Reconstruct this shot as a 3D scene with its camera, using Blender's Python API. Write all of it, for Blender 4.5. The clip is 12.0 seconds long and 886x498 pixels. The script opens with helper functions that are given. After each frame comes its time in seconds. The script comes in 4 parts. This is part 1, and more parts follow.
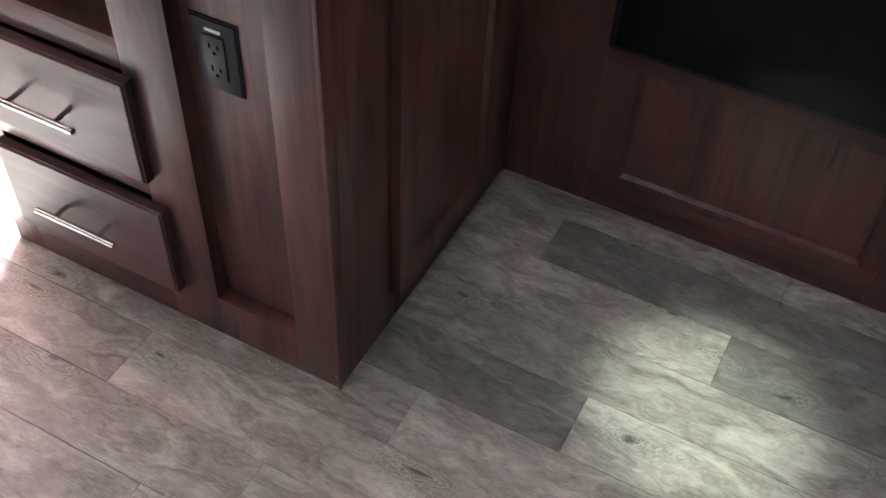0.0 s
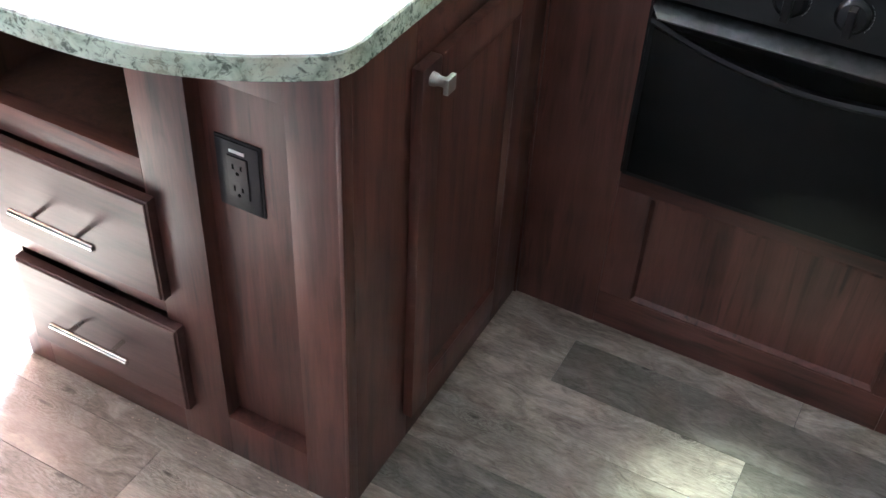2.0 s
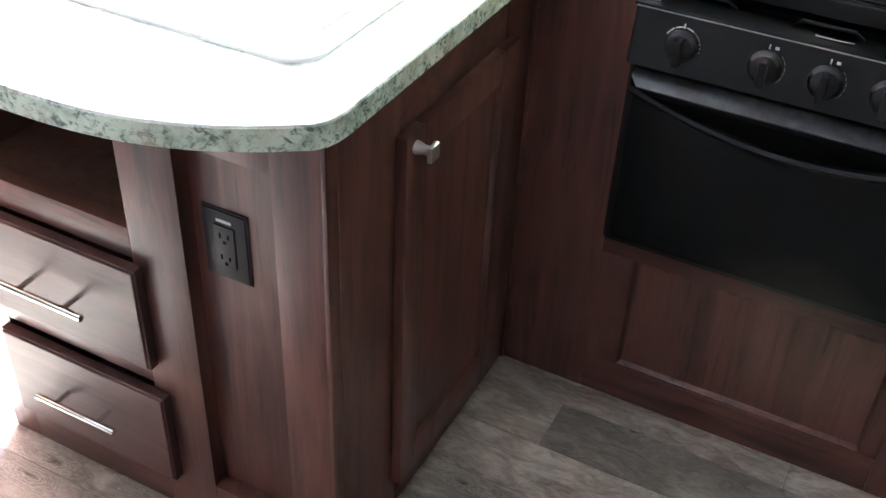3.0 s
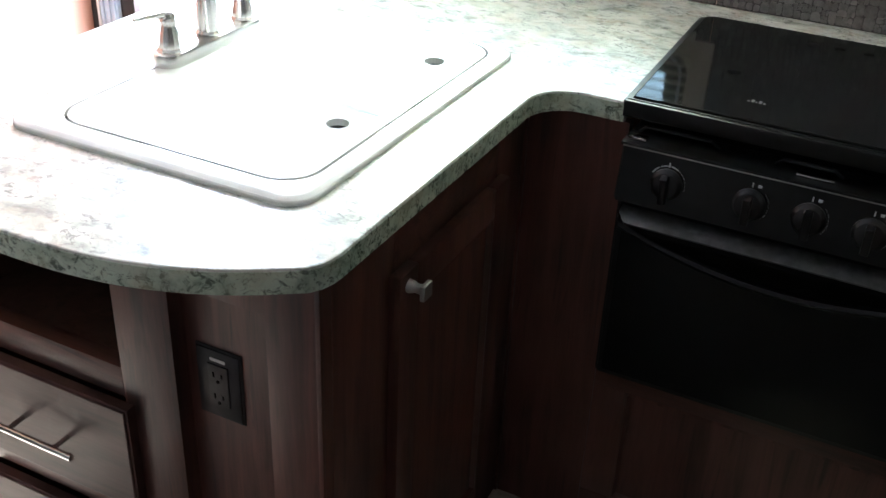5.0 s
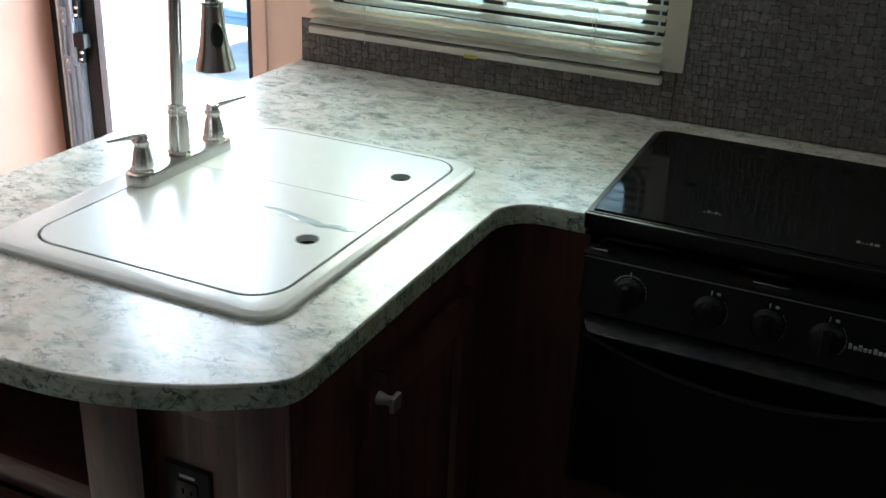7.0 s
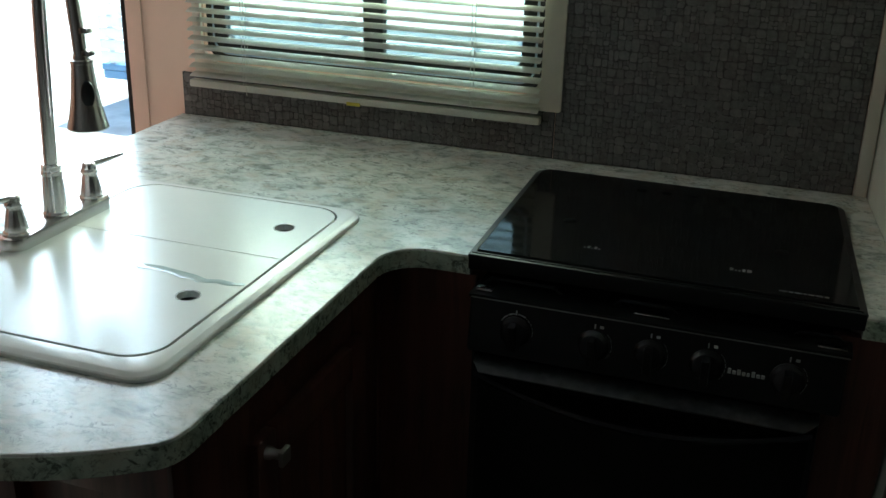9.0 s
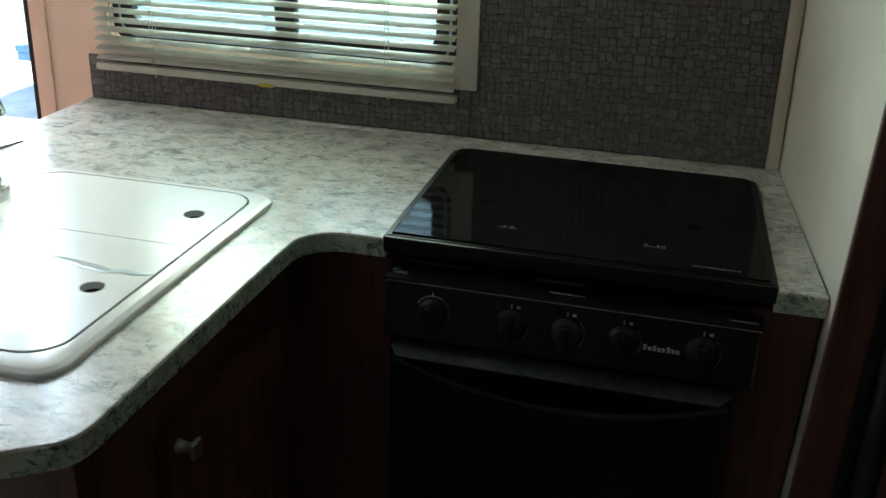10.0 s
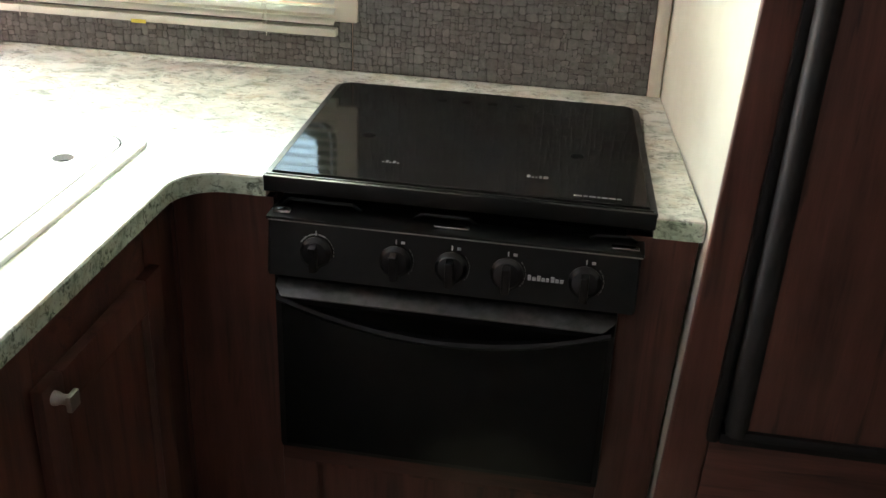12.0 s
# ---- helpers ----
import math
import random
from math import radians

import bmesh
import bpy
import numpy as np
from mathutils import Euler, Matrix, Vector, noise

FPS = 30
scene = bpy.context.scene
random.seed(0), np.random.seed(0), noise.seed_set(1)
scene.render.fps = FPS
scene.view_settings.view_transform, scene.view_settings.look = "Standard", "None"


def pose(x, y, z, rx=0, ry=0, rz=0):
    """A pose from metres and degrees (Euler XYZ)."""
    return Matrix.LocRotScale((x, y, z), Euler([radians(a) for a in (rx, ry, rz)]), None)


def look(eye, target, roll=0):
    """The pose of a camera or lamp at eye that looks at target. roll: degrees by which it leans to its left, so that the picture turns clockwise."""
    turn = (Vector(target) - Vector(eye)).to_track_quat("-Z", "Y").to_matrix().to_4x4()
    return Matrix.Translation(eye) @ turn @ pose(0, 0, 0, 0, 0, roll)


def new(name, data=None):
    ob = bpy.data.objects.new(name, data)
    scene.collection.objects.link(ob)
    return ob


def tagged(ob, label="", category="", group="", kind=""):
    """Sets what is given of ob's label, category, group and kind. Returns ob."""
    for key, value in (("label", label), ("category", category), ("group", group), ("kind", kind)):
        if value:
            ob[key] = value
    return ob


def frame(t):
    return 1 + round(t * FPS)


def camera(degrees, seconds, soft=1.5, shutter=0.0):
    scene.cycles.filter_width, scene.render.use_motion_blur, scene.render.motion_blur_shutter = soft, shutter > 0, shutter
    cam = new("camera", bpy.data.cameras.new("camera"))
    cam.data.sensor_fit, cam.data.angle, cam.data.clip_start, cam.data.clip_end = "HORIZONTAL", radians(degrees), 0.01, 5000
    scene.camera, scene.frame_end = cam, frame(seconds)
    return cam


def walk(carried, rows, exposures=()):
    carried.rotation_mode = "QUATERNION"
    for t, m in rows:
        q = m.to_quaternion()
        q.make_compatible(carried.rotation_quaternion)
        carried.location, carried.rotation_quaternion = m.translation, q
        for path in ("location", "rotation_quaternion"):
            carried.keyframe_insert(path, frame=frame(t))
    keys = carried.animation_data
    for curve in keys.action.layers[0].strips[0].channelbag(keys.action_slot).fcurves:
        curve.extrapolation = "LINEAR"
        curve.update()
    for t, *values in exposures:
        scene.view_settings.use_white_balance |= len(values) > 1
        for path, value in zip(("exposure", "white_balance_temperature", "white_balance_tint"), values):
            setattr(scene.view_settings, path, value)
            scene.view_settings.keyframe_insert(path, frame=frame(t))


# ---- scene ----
cam = camera(45.84, 12.0)

PATH = [
    (0, pose(0.6109, -1.5270, 1.5105, 42.737, -1.952, 28.055)),
    (0.5, pose(0.6060, -1.5236, 1.5103, 44.892, -2.015, 28.457)),
    (1, pose(0.6030, -1.5235, 1.5116, 46.209, -1.953, 28.614)),
    (1.5, pose(0.5965, -1.5350, 1.5137, 47.705, -2.167, 28.788)),
    (2, pose(0.5958, -1.5441, 1.5168, 49.309, -2.428, 28.605)),
    (2.5, pose(0.6025, -1.5527, 1.5215, 51.005, -2.635, 28.298)),
    (3, pose(0.6045, -1.5539, 1.5272, 52.941, -2.292, 27.634)),
    (5, pose(0.6019, -1.5553, 1.5559, 59.561, -2.247, 27.033)),
    (5.5, pose(0.6012, -1.5610, 1.5632, 60.853, -2.291, 26.478)),
    (6, pose(0.6043, -1.5681, 1.5693, 62.473, -2.418, 26.127)),
    (6.5, pose(0.6138, -1.5773, 1.5709, 64.009, -2.037, 25.514)),
    (7, pose(0.6150, -1.5789, 1.5760, 65.572, -2.236, 25.118)),
    (9, pose(0.6528, -1.5677, 1.5837, 68.102, -1.437, 19.360)),
    (9.5, pose(0.6616, -1.5540, 1.5812, 67.776, -1.595, 17.419)),
    (10, pose(0.6734, -1.5369, 1.5828, 66.993, -1.571, 15.415)),
    (10.5, pose(0.6880, -1.5323, 1.5789, 66.297, -1.746, 13.597)),
    (11, pose(0.6984, -1.5252, 1.5801, 65.329, -1.699, 11.380)),
    (11.5, pose(0.6985, -1.5196, 1.5759, 64.621, -2.090, 10.203)),
    (12, pose(0.6995, -1.5132, 1.5778, 63.593, -2.037, 9.773)),
]
EXPO = [(0.0, 4.80, 5550, 9), (1.0, 5.15, 5550, 7), (2.0, 5.36, 5550, 7), (3.2, 5.15, 5650, 8), (5.0, 3.4, 5900, 7), (6.0, 2.62, 5950, 6), (7.0, 2.05, 5950, 1),
        (9.0, 1.46, 5900, -7), (9.5, 1.55, 5950, -6), (10.5, 2.46, 6200, 1), (11.2, 3.26, 6450, 6), (12.0, 3.85, 6650, 8)]
walk(cam, PATH, EXPO)

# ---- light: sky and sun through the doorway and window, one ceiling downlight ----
world = bpy.data.worlds.new("world")
scene.world = world
world.use_nodes = True
wn = world.node_tree
sky = wn.nodes.new("ShaderNodeTexSky")
sky.sky_type = "NISHITA"
sky.sun_disc = False
SUN_FROM = Vector((-0.12, 1.0, 1.1)).normalized()
sky.sun_elevation = math.asin(SUN_FROM.z)
sky.sun_rotation = math.atan2(SUN_FROM.x, SUN_FROM.y)
wn.links.new(sky.outputs[0], wn.nodes["Background"].inputs[0])
wn.nodes["Background"].inputs[1].default_value = 0.15


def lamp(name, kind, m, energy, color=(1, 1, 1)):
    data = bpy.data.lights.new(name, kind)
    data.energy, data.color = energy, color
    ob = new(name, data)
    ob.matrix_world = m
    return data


sun = lamp("sun", "SUN", look(SUN_FROM * 20, (0, 0, 0)), 5.0, (1.0, 0.97, 0.93))
sun.angle = radians(0.5)
sky_in = lamp("sky_in_doorway", "AREA", look((-1.2, 0.72, 1.1), (-1.2, 0, 1.05)), 11.5, (0.83, 0.885, 1.0))
sky_in.shape, sky_in.size, sky_in.size_y = "RECTANGLE", 0.55, 1.78
win_in = lamp("sky_in_window", "AREA", look((-0.28, 0.618, 1.42), (-0.28, 0, 1.37)), 3.3, (0.93, 1.0, 0.82))
win_in.shape, win_in.size, win_in.size_y = "RECTANGLE", 0.7, 0.32
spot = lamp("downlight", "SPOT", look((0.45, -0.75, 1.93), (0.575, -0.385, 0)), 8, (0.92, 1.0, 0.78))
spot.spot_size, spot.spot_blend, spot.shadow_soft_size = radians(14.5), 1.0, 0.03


# ---- materials ----
class Mat:
    """A node material on a Principled shader."""

    def __init__(self, name, rough=0.5, metal=0.0, spec=0.5):
        self.m = bpy.data.materials.new(name)
        self.m.use_nodes = True
        self.t = self.m.node_tree
        self.b = self.t.nodes["Principled BSDF"]
        self.set("Roughness", rough)
        self.set("Metallic", metal)
        self.set("Specular IOR Level", spec)

    def set(self, key, value):
        if hasattr(value, "is_output"):
            self.t.links.new(value, self.b.inputs[key])
        elif isinstance(value, tuple):
            self.b.inputs[key].default_value = (*value, 1)
        else:
            self.b.inputs[key].default_value = value

    def node(self, kind, **inputs):
        n = self.t.nodes.new(kind)
        for key, value in inputs.items():
            key = key.replace("_", " ")
            if hasattr(value, "is_output"):
                self.t.links.new(value, n.inputs[key])
            else:
                n.inputs[key].default_value = value
        return n

    def coords(self, scale=(1, 1, 1), shuffle=False, rot=(0, 0, 0)):
        src = self.t.nodes.new("ShaderNodeTexCoord").outputs["Object"]
        mp = self.node("ShaderNodeMapping", Vector=src, Scale=scale, Rotation=rot)
        if shuffle:
            info = self.t.nodes.new("ShaderNodeObjectInfo")
            k = self.node("ShaderNodeVectorMath")
            k.operation = "SCALE"
            self.t.links.new(info.outputs["Random"], k.inputs[3])
            k.inputs[0].default_value = (37.0, 91.0, 53.0)
            self.t.links.new(k.outputs[0], mp.inputs["Location"])
        return mp.outputs[0]

    def noise(self, vec, scale, detail=4.0, rough=0.55, distort=0.0):
        return self.node("ShaderNodeTexNoise", Vector=vec, Scale=scale, Detail=detail, Roughness=rough, Distortion=distort).outputs["Fac"]

    def ramp(self, fac, stops):
        n = self.node("ShaderNodeValToRGB", Fac=fac)
        e = n.color_ramp.elements
        while len(e) < len(stops):
            e.new(0.5)
        for k, (pos, col) in zip(e, stops):
            k.position, k.color = pos, (*col, 1)
        return n.outputs[0]

    def mix(self, fac, a, b, blend="MIX"):
        n = self.t.nodes.new("ShaderNodeMix")
        n.data_type, n.blend_type = "RGBA", blend
        for slot, value in ((0, fac), (6, a), (7, b)):
            if hasattr(value, "is_output"):
                self.t.links.new(value, n.inputs[slot])
            else:
                n.inputs[slot].default_value = (*value, 1) if isinstance(value, tuple) else value
        return n.outputs[2]

    def bump(self, height, strength=0.2, dist=0.002):
        self.set("Normal", self.node("ShaderNodeBump", Height=height, Strength=strength, Distance=dist).outputs[0])


def grey(v):
    return (v, v, v)


def wood(name, scale, light=(0.140, 0.054, 0.040), dark=(0.024, 0.0095, 0.0075), rough=0.4):
    m = Mat(name, rough)
    warp = m.node("ShaderNodeTexNoise", Vector=m.coords([s * 0.8 for s in scale]), Scale=2.0, Detail=2.0).outputs["Color"]
    add = m.node("ShaderNodeVectorMath")
    add.operation = "MULTIPLY_ADD"
    m.t.links.new(warp, add.inputs[0])
    add.inputs[1].default_value = (0.35, 0.35, 0.35)
    m.t.links.new(m.coords(scale), add.inputs[2])
    v = add.outputs[0]
    n1 = m.noise(v, 4.2, 5, 0.55, 0.5)
    n2 = m.noise(m.coords([s * 3.7 for s in scale]), 9, 3, 0.6)
    n3 = m.noise(m.coords((1, 1, 1)), 5, 2)
    lines = m.noise(v, 8.5, 3, 0.5, 0.3)
    mid = tuple((a + b) / 2 for a, b in zip(light, dark))
    c = m.ramp(n1, [(0.34, tuple(x * 0.5 for x in mid)), (0.5, mid), (0.66, light)])
    c = m.mix(m.ramp(lines, [(0.33, grey(0.9)), (0.42, grey(0))]), c, dark)
    c = m.mix(0.14, c, m.ramp(n2, [(0.35, dark), (0.6, light)]))
    c = m.mix(m.ramp(n3, [(0.42, grey(0)), (0.7, grey(0.4))]), c, tuple(x * 1.25 for x in light))
    m.set("Base Color", c)
    m.set("Roughness", m.ramp(n2, [(0.2, grey(rough + 0.06)), (0.8, grey(rough - 0.03))]))
    m.set("Coat Weight", 0.1)
    m.set("Coat Roughness", 0.3)
    m.bump(n2, 0.05, 0.0006)
    return m.m


WOOD_V = wood("cherry_wood_upright", (6, 6, 0.5))
WOOD_H = wood("cherry_wood_lengthwise", (0.5, 6, 6))
WOOD_FRONT = wood("cherry_wood_drawer", (0.5, 5, 5), (0.088, 0.038, 0.032), (0.045, 0.019, 0.016), 0.54)
WOOD_IN = wood("cabinet_inside", (9, 9, 0.9), (0.10, 0.045, 0.03), (0.04, 0.018, 0.012), 0.6)


def laminate(name, flecked, tint):
    m = Mat(name, 0.2)
    v = m.coords((1, 1, 1))
    vs = m.coords((1.0, 1.45, 1.3), rot=(0, 0, 0.3))
    big = m.noise(vs, 17, 8, 0.7, 0.6)
    c = m.ramp(big, [(0.34, (0.26, 0.285, 0.25)), (0.44, (0.48, 0.505, 0.45)), (0.52, (0.63, 0.645, 0.59)), (0.68, (0.73, 0.735, 0.68))])
    fine = m.noise(vs, 62, 7, 0.75, 0.9)
    mask = m.noise(vs, 12, 5, 0.65, 0.6)
    flecks = m.ramp(fine, [(0.40, grey(1)), (0.50, grey(0))])
    where = m.ramp(mask, [(0.42 - 0.16 * (flecked > 0.9), grey(0)), (0.55 - 0.12 * (flecked > 0.9), grey(1))])
    both = m.mix(1.0, flecks, where, "MULTIPLY")
    c = m.mix(flecked, c, m.mix(both, c, (0.12, 0.132, 0.116)))
    warm = m.ramp(m.noise(v, 20, 5), [(0.48, grey(0)), (0.68, grey(0.55))])
    c = m.mix(warm, c, (0.58, 0.50, 0.40))
    c = m.mix(1.0, c, tint, "MULTIPLY")
    m.set("Base Color", c)
    m.set("Roughness", m.ramp(fine, [(0.3, grey(0.27)), (0.7, grey(0.2))]))
    m.bump(fine, 0.05, 0.0006)
    return m.m


LAMINATE = laminate("stone_look_laminate", 0.8, (1.0, 1.0, 1.0))
# tint puts the inward-facing edge's greener, dimmer light into the colour; flecks are its own
LAMINATE_EDGE = laminate("stone_look_edge_band", 1.0, (0.86, 1.0, 0.90))


def plain(name, color, rough=0.5, metal=0.0, vary=0.08, scale=20, bump=0.0, spec=0.5, rvar=1.0):
    m = Mat(name, rough, metal, spec)
    n = m.noise(m.coords(), scale, 4)
    m.set("Base Color", m.ramp(n, [(0.3, tuple(c * (1 - vary) for c in color)), (0.7, tuple(min(1, c * (1 + vary)) for c in color))]))
    m.set("Roughness", m.ramp(n, [(0.3, grey(min(1, rough * (1 + 0.15 * rvar)))), (0.7, grey(rough * (1 - 0.1 * rvar)))]))
    if bump:
        m.bump(m.noise(m.coords(), scale * 8, 3), bump, 0.001)
    return m.m


def plank_mat(name, tone):
    m = Mat(name, 0.42)
    warp = m.node("ShaderNodeTexNoise", Vector=m.coords((1.4, 2.6, 2.6), shuffle=True), Scale=4.0, Detail=3.0).outputs["Color"]
    base = m.coords((1.0, 3.4, 3.4), shuffle=True)
    add = m.node("ShaderNodeVectorMath")
    add.operation = "MULTIPLY_ADD"
    m.t.links.new(warp, add.inputs[0])
    add.inputs[1].default_value = (0.35, 0.5, 0.3)
    m.t.links.new(base, add.inputs[2])
    v = add.outputs[0]
    grain = m.noise(v, 6.0, 8, 0.68, 0.8)
    blotch = m.noise(m.coords((1.0, 1.6, 1.6), shuffle=True), 9.0, 4, 0.6, 0.5)
    fine = m.noise(m.coords((5, 30, 30), shuffle=True), 11, 4, 0.65)
    bent = m.node("ShaderNodeVectorMath")
    bent.operation = "MULTIPLY_ADD"
    m.t.links.new(m.node("ShaderNodeTexNoise", Vector=base, Scale=5.0, Detail=3.0, Roughness=0.6).outputs["Color"], bent.inputs[0])
    bent.inputs[1].default_value = (0.16, 0.13, 0.0)
    m.t.links.new(m.coords((1, 2.7, 2.7), shuffle=True), bent.inputs[2])
    knot = m.node("ShaderNodeTexVoronoi", Vector=bent.outputs[0], Scale=2.4)
    knot.voronoi_dimensions = "2D"
    knots = knot.outputs["Distance"]
    c = m.ramp(grain, [(0.36, (0.085, 0.074, 0.062)), (0.45, (0.185, 0.166, 0.144)), (0.55, (0.305, 0.28, 0.25)), (0.67, (0.41, 0.385, 0.35))])
    c = m.mix(m.ramp(blotch, [(0.40, grey(0.5)), (0.56, grey(0))]), c, (0.125, 0.11, 0.094))
    wob = m.node("ShaderNodeMath")
    wob.operation = "MULTIPLY_ADD"
    m.t.links.new(grain, wob.inputs[0])
    wob.inputs[1].default_value = 0.4
    m.t.links.new(knots, wob.inputs[2])
    swirl = m.node("ShaderNodeMath")
    swirl.operation = "PINGPONG"
    m.t.links.new(wob.outputs[0], swirl.inputs[0])
    swirl.inputs[1].default_value = 0.019
    bands = m.ramp(swirl.outputs[0], [(0.002, (0.06, 0.052, 0.044)), (0.017, (0.27, 0.28, 0.25))])
    c = m.mix(m.ramp(knots, [(0.04, grey(0.85)), (0.28, grey(0.0))]), c, bands)
    c = m.mix(0.28, c, m.ramp(fine, [(0.32, (0.085, 0.073, 0.062)), (0.62, (0.39, 0.36, 0.325))]))
    c = m.mix(m.ramp(knots, [(0.012, grey(0.9)), (0.05, grey(0))]), c, (0.04, 0.034, 0.028))
    c = m.mix(1.0, c, tone, "MULTIPLY")
    m.set("Base Color", c)
    m.set("Roughness", m.ramp(fine, [(0.3, grey(0.42)), (0.7, grey(0.30))]))
    m.bump(fine, 0.12, 0.0008)
    return m.m


PLANK_D = plank_mat("grey_oak_vinyl_dark", (0.84, 0.84, 0.79))
PLANK_M = plank_mat("grey_oak_vinyl", (1.30, 1.24, 1.16))
PLANK_L = plank_mat("grey_oak_vinyl_light", (1.58, 1.50, 1.40))
WALLPAPER = plain("cream_wall_board", (0.84, 0.62, 0.51), 0.6, vary=0.04, scale=6, bump=0.05)
SALMON = plain("salmon_wall_board", (0.46, 0.24, 0.17), 0.6, vary=0.04, scale=6, bump=0.05)
PANEL_WHITE = plain("white_board", (0.70, 0.72, 0.63), 0.5, vary=0.04, scale=9, bump=0.05)
TRIM = plain("cream_trim", (0.68, 0.64, 0.55), 0.4, vary=0.04)
PLAIN_WALL = plain("grey_wall_board", (0.10, 0.085, 0.08), 0.6, vary=0.05, scale=6)
CEIL = plain("ceiling_board", (0.6, 0.6, 0.58), 0.7, vary=0.03)
SINK = plain("white_acrylic", (0.80, 0.80, 0.77), 0.2, vary=0.012, rvar=0.1)
LID = plain("white_sink_lid", (0.80, 0.81, 0.78), 0.25, vary=0.012, rvar=0.1)
STEEL = plain("brushed_nickel", (0.62, 0.60, 0.57), 0.25, 1.0, vary=0.02, scale=60, rvar=0.5)
CHROME = plain("satin_steel", (0.75, 0.74, 0.72), 0.2, 1.0, vary=0.04, scale=60)
NICKEL = plain("satin_nickel", (0.42, 0.42, 0.40), 0.36, 0.9)
BLACK = plain("black_enamel", (0.008, 0.009, 0.009), 0.32, vary=0.2, scale=40, spec=0.3)
BLACK_MATT = plain("black_plastic", (0.009, 0.009, 0.010), 0.42, vary=0.2, scale=50, bump=0.03, spec=0.35)
GASKET = plain("black_rubber", (0.012, 0.012, 0.012), 0.6, vary=0.2)
GLASS_BLACK = plain("black_glass", (0.008, 0.008, 0.008), 0.07, vary=0.1, spec=0.13)
OVEN_GLASS = plain("oven_door_glass", (0.009, 0.0095, 0.0095), 0.2, vary=0.1, spec=0.12)
PRINT = plain("white_print", (0.6, 0.62, 0.62), 0.5)
OUTLET = plain("dark_brown_plastic", (0.020, 0.019, 0.021), 0.4, vary=0.1, scale=50, spec=0.3)
OUTLET_AND_GAP = plain("outlet_face_and_gap_shade", (0.028, 0.027, 0.029), 0.45, vary=0.1, scale=50, spec=0.3)
SLOT = plain("slot_dark", (0.003, 0.003, 0.003), 0.8, spec=0.05)
SLAT = plain("cream_blind_slat", (0.70, 0.69, 0.62), 0.4, vary=0.05, scale=8)
nt = SLAT.node_tree
thin, join = nt.nodes.new("ShaderNodeBsdfTranslucent"), nt.nodes.new("ShaderNodeMixShader")
thin.inputs[0].default_value, join.inputs[0].default_value = (0.66, 0.68, 0.58, 1), 0.3
nt.links.new(nt.nodes["Principled BSDF"].outputs[0], join.inputs[1])
nt.links.new(thin.outputs[0], join.inputs[2])
nt.links.new(join.outputs[0], nt.nodes["Material Output"].inputs[0])
ALU = plain("grey_aluminium_frame", (0.52, 0.62, 0.76), 0.4, 0.1, vary=0.08)
GROUND = plain("pale_concrete", (0.62, 0.61, 0.58), 0.9, vary=0.25, scale=3, bump=0.3)
OUT_WHITE = plain("white_siding", (0.72, 0.74, 0.75), 0.5, vary=0.05, scale=2)
OUT_BLUE = plain("blue_car_paint", (0.10, 0.22, 0.38), 0.3, vary=0.1, scale=2)


def stone_mat():
    m = Mat("grey_mosaic_stone", 0.5)
    isl = m.t.nodes.new("ShaderNodeObjectInfo").outputs["Random"]
    geo = m.t.nodes.new("ShaderNodeNewGeometry").outputs["Random Per Island"]
    s = m.node("ShaderNodeMath")
    s.operation = "ADD"
    m.t.links.new(isl, s.inputs[0])
    m.t.links.new(geo, s.inputs[1])
    f = m.node("ShaderNodeMath")
    f.operation = "FRACT"
    m.t.links.new(s.outputs[0], f.inputs[0])
    c = m.ramp(f.outputs[0], [(0, (0.085, 0.078, 0.072)), (0.4, (0.115, 0.116, 0.110)), (0.75, (0.15, 0.152, 0.148)), (1, (0.22, 0.215, 0.20))])
    n = m.noise(m.coords(), 90, 4, 0.65)
    c = m.mix(0.45, c, m.ramp(n, [(0.3, (0.07, 0.066, 0.062)), (0.7, (0.25, 0.245, 0.23))]))
    m.set("Base Color", c)
    m.bump(n, 0.25, 0.0015)
    return m.m


STONE = stone_mat()
GROUT = plain("dark_grout", (0.072, 0.069, 0.066), 0.8, vary=0.2, scale=60)
GLASS = Mat("window_glass", 0.02)
GLASS.set("Transmission Weight", 1.0)
GLASS.set("Base Color", (0.52, 0.66, 0.62))
GLASS = GLASS.m

# ---- mesh helpers ----
ORIGIN = {}


def thing(name, loc, label, category, group="", kind=""):
    ob = new(name)
    ob.location = loc
    ORIGIN[ob] = Vector(loc)
    return tagged(ob, label, category, group, kind)


def mesh_of(bm, name, material, smooth=False, angle=38):
    bmesh.ops.recalc_face_normals(bm, faces=bm.faces)
    data = bpy.data.meshes.new(name)
    bm.to_mesh(data)
    bm.free()
    for mt in material if isinstance(material, (list, tuple)) else (material,):
        data.materials.append(mt)
    if smooth:
        data.shade_smooth()
        data.set_sharp_from_angle(angle=radians(angle))
    return data


def part(name, bm, material, parent, label="", smooth=True, angle=38):
    """One mesh, given in world places, as a part of a thing or of a part."""
    off = ORIGIN[parent]
    bmesh.ops.translate(bm, verts=bm.verts, vec=-off)
    ob = new(name, mesh_of(bm, name, material, smooth, angle))
    ob.parent = parent
    ORIGIN[ob] = off
    return tagged(ob, label)


def whole(name, bm, material, label, category, kind="", smooth=True, group=""):
    """A thing that is one mesh."""
    ob = new(name, mesh_of(bm, name, material, smooth))
    ORIGIN[ob] = Vector((0, 0, 0))
    return tagged(ob, label, category, group, kind)


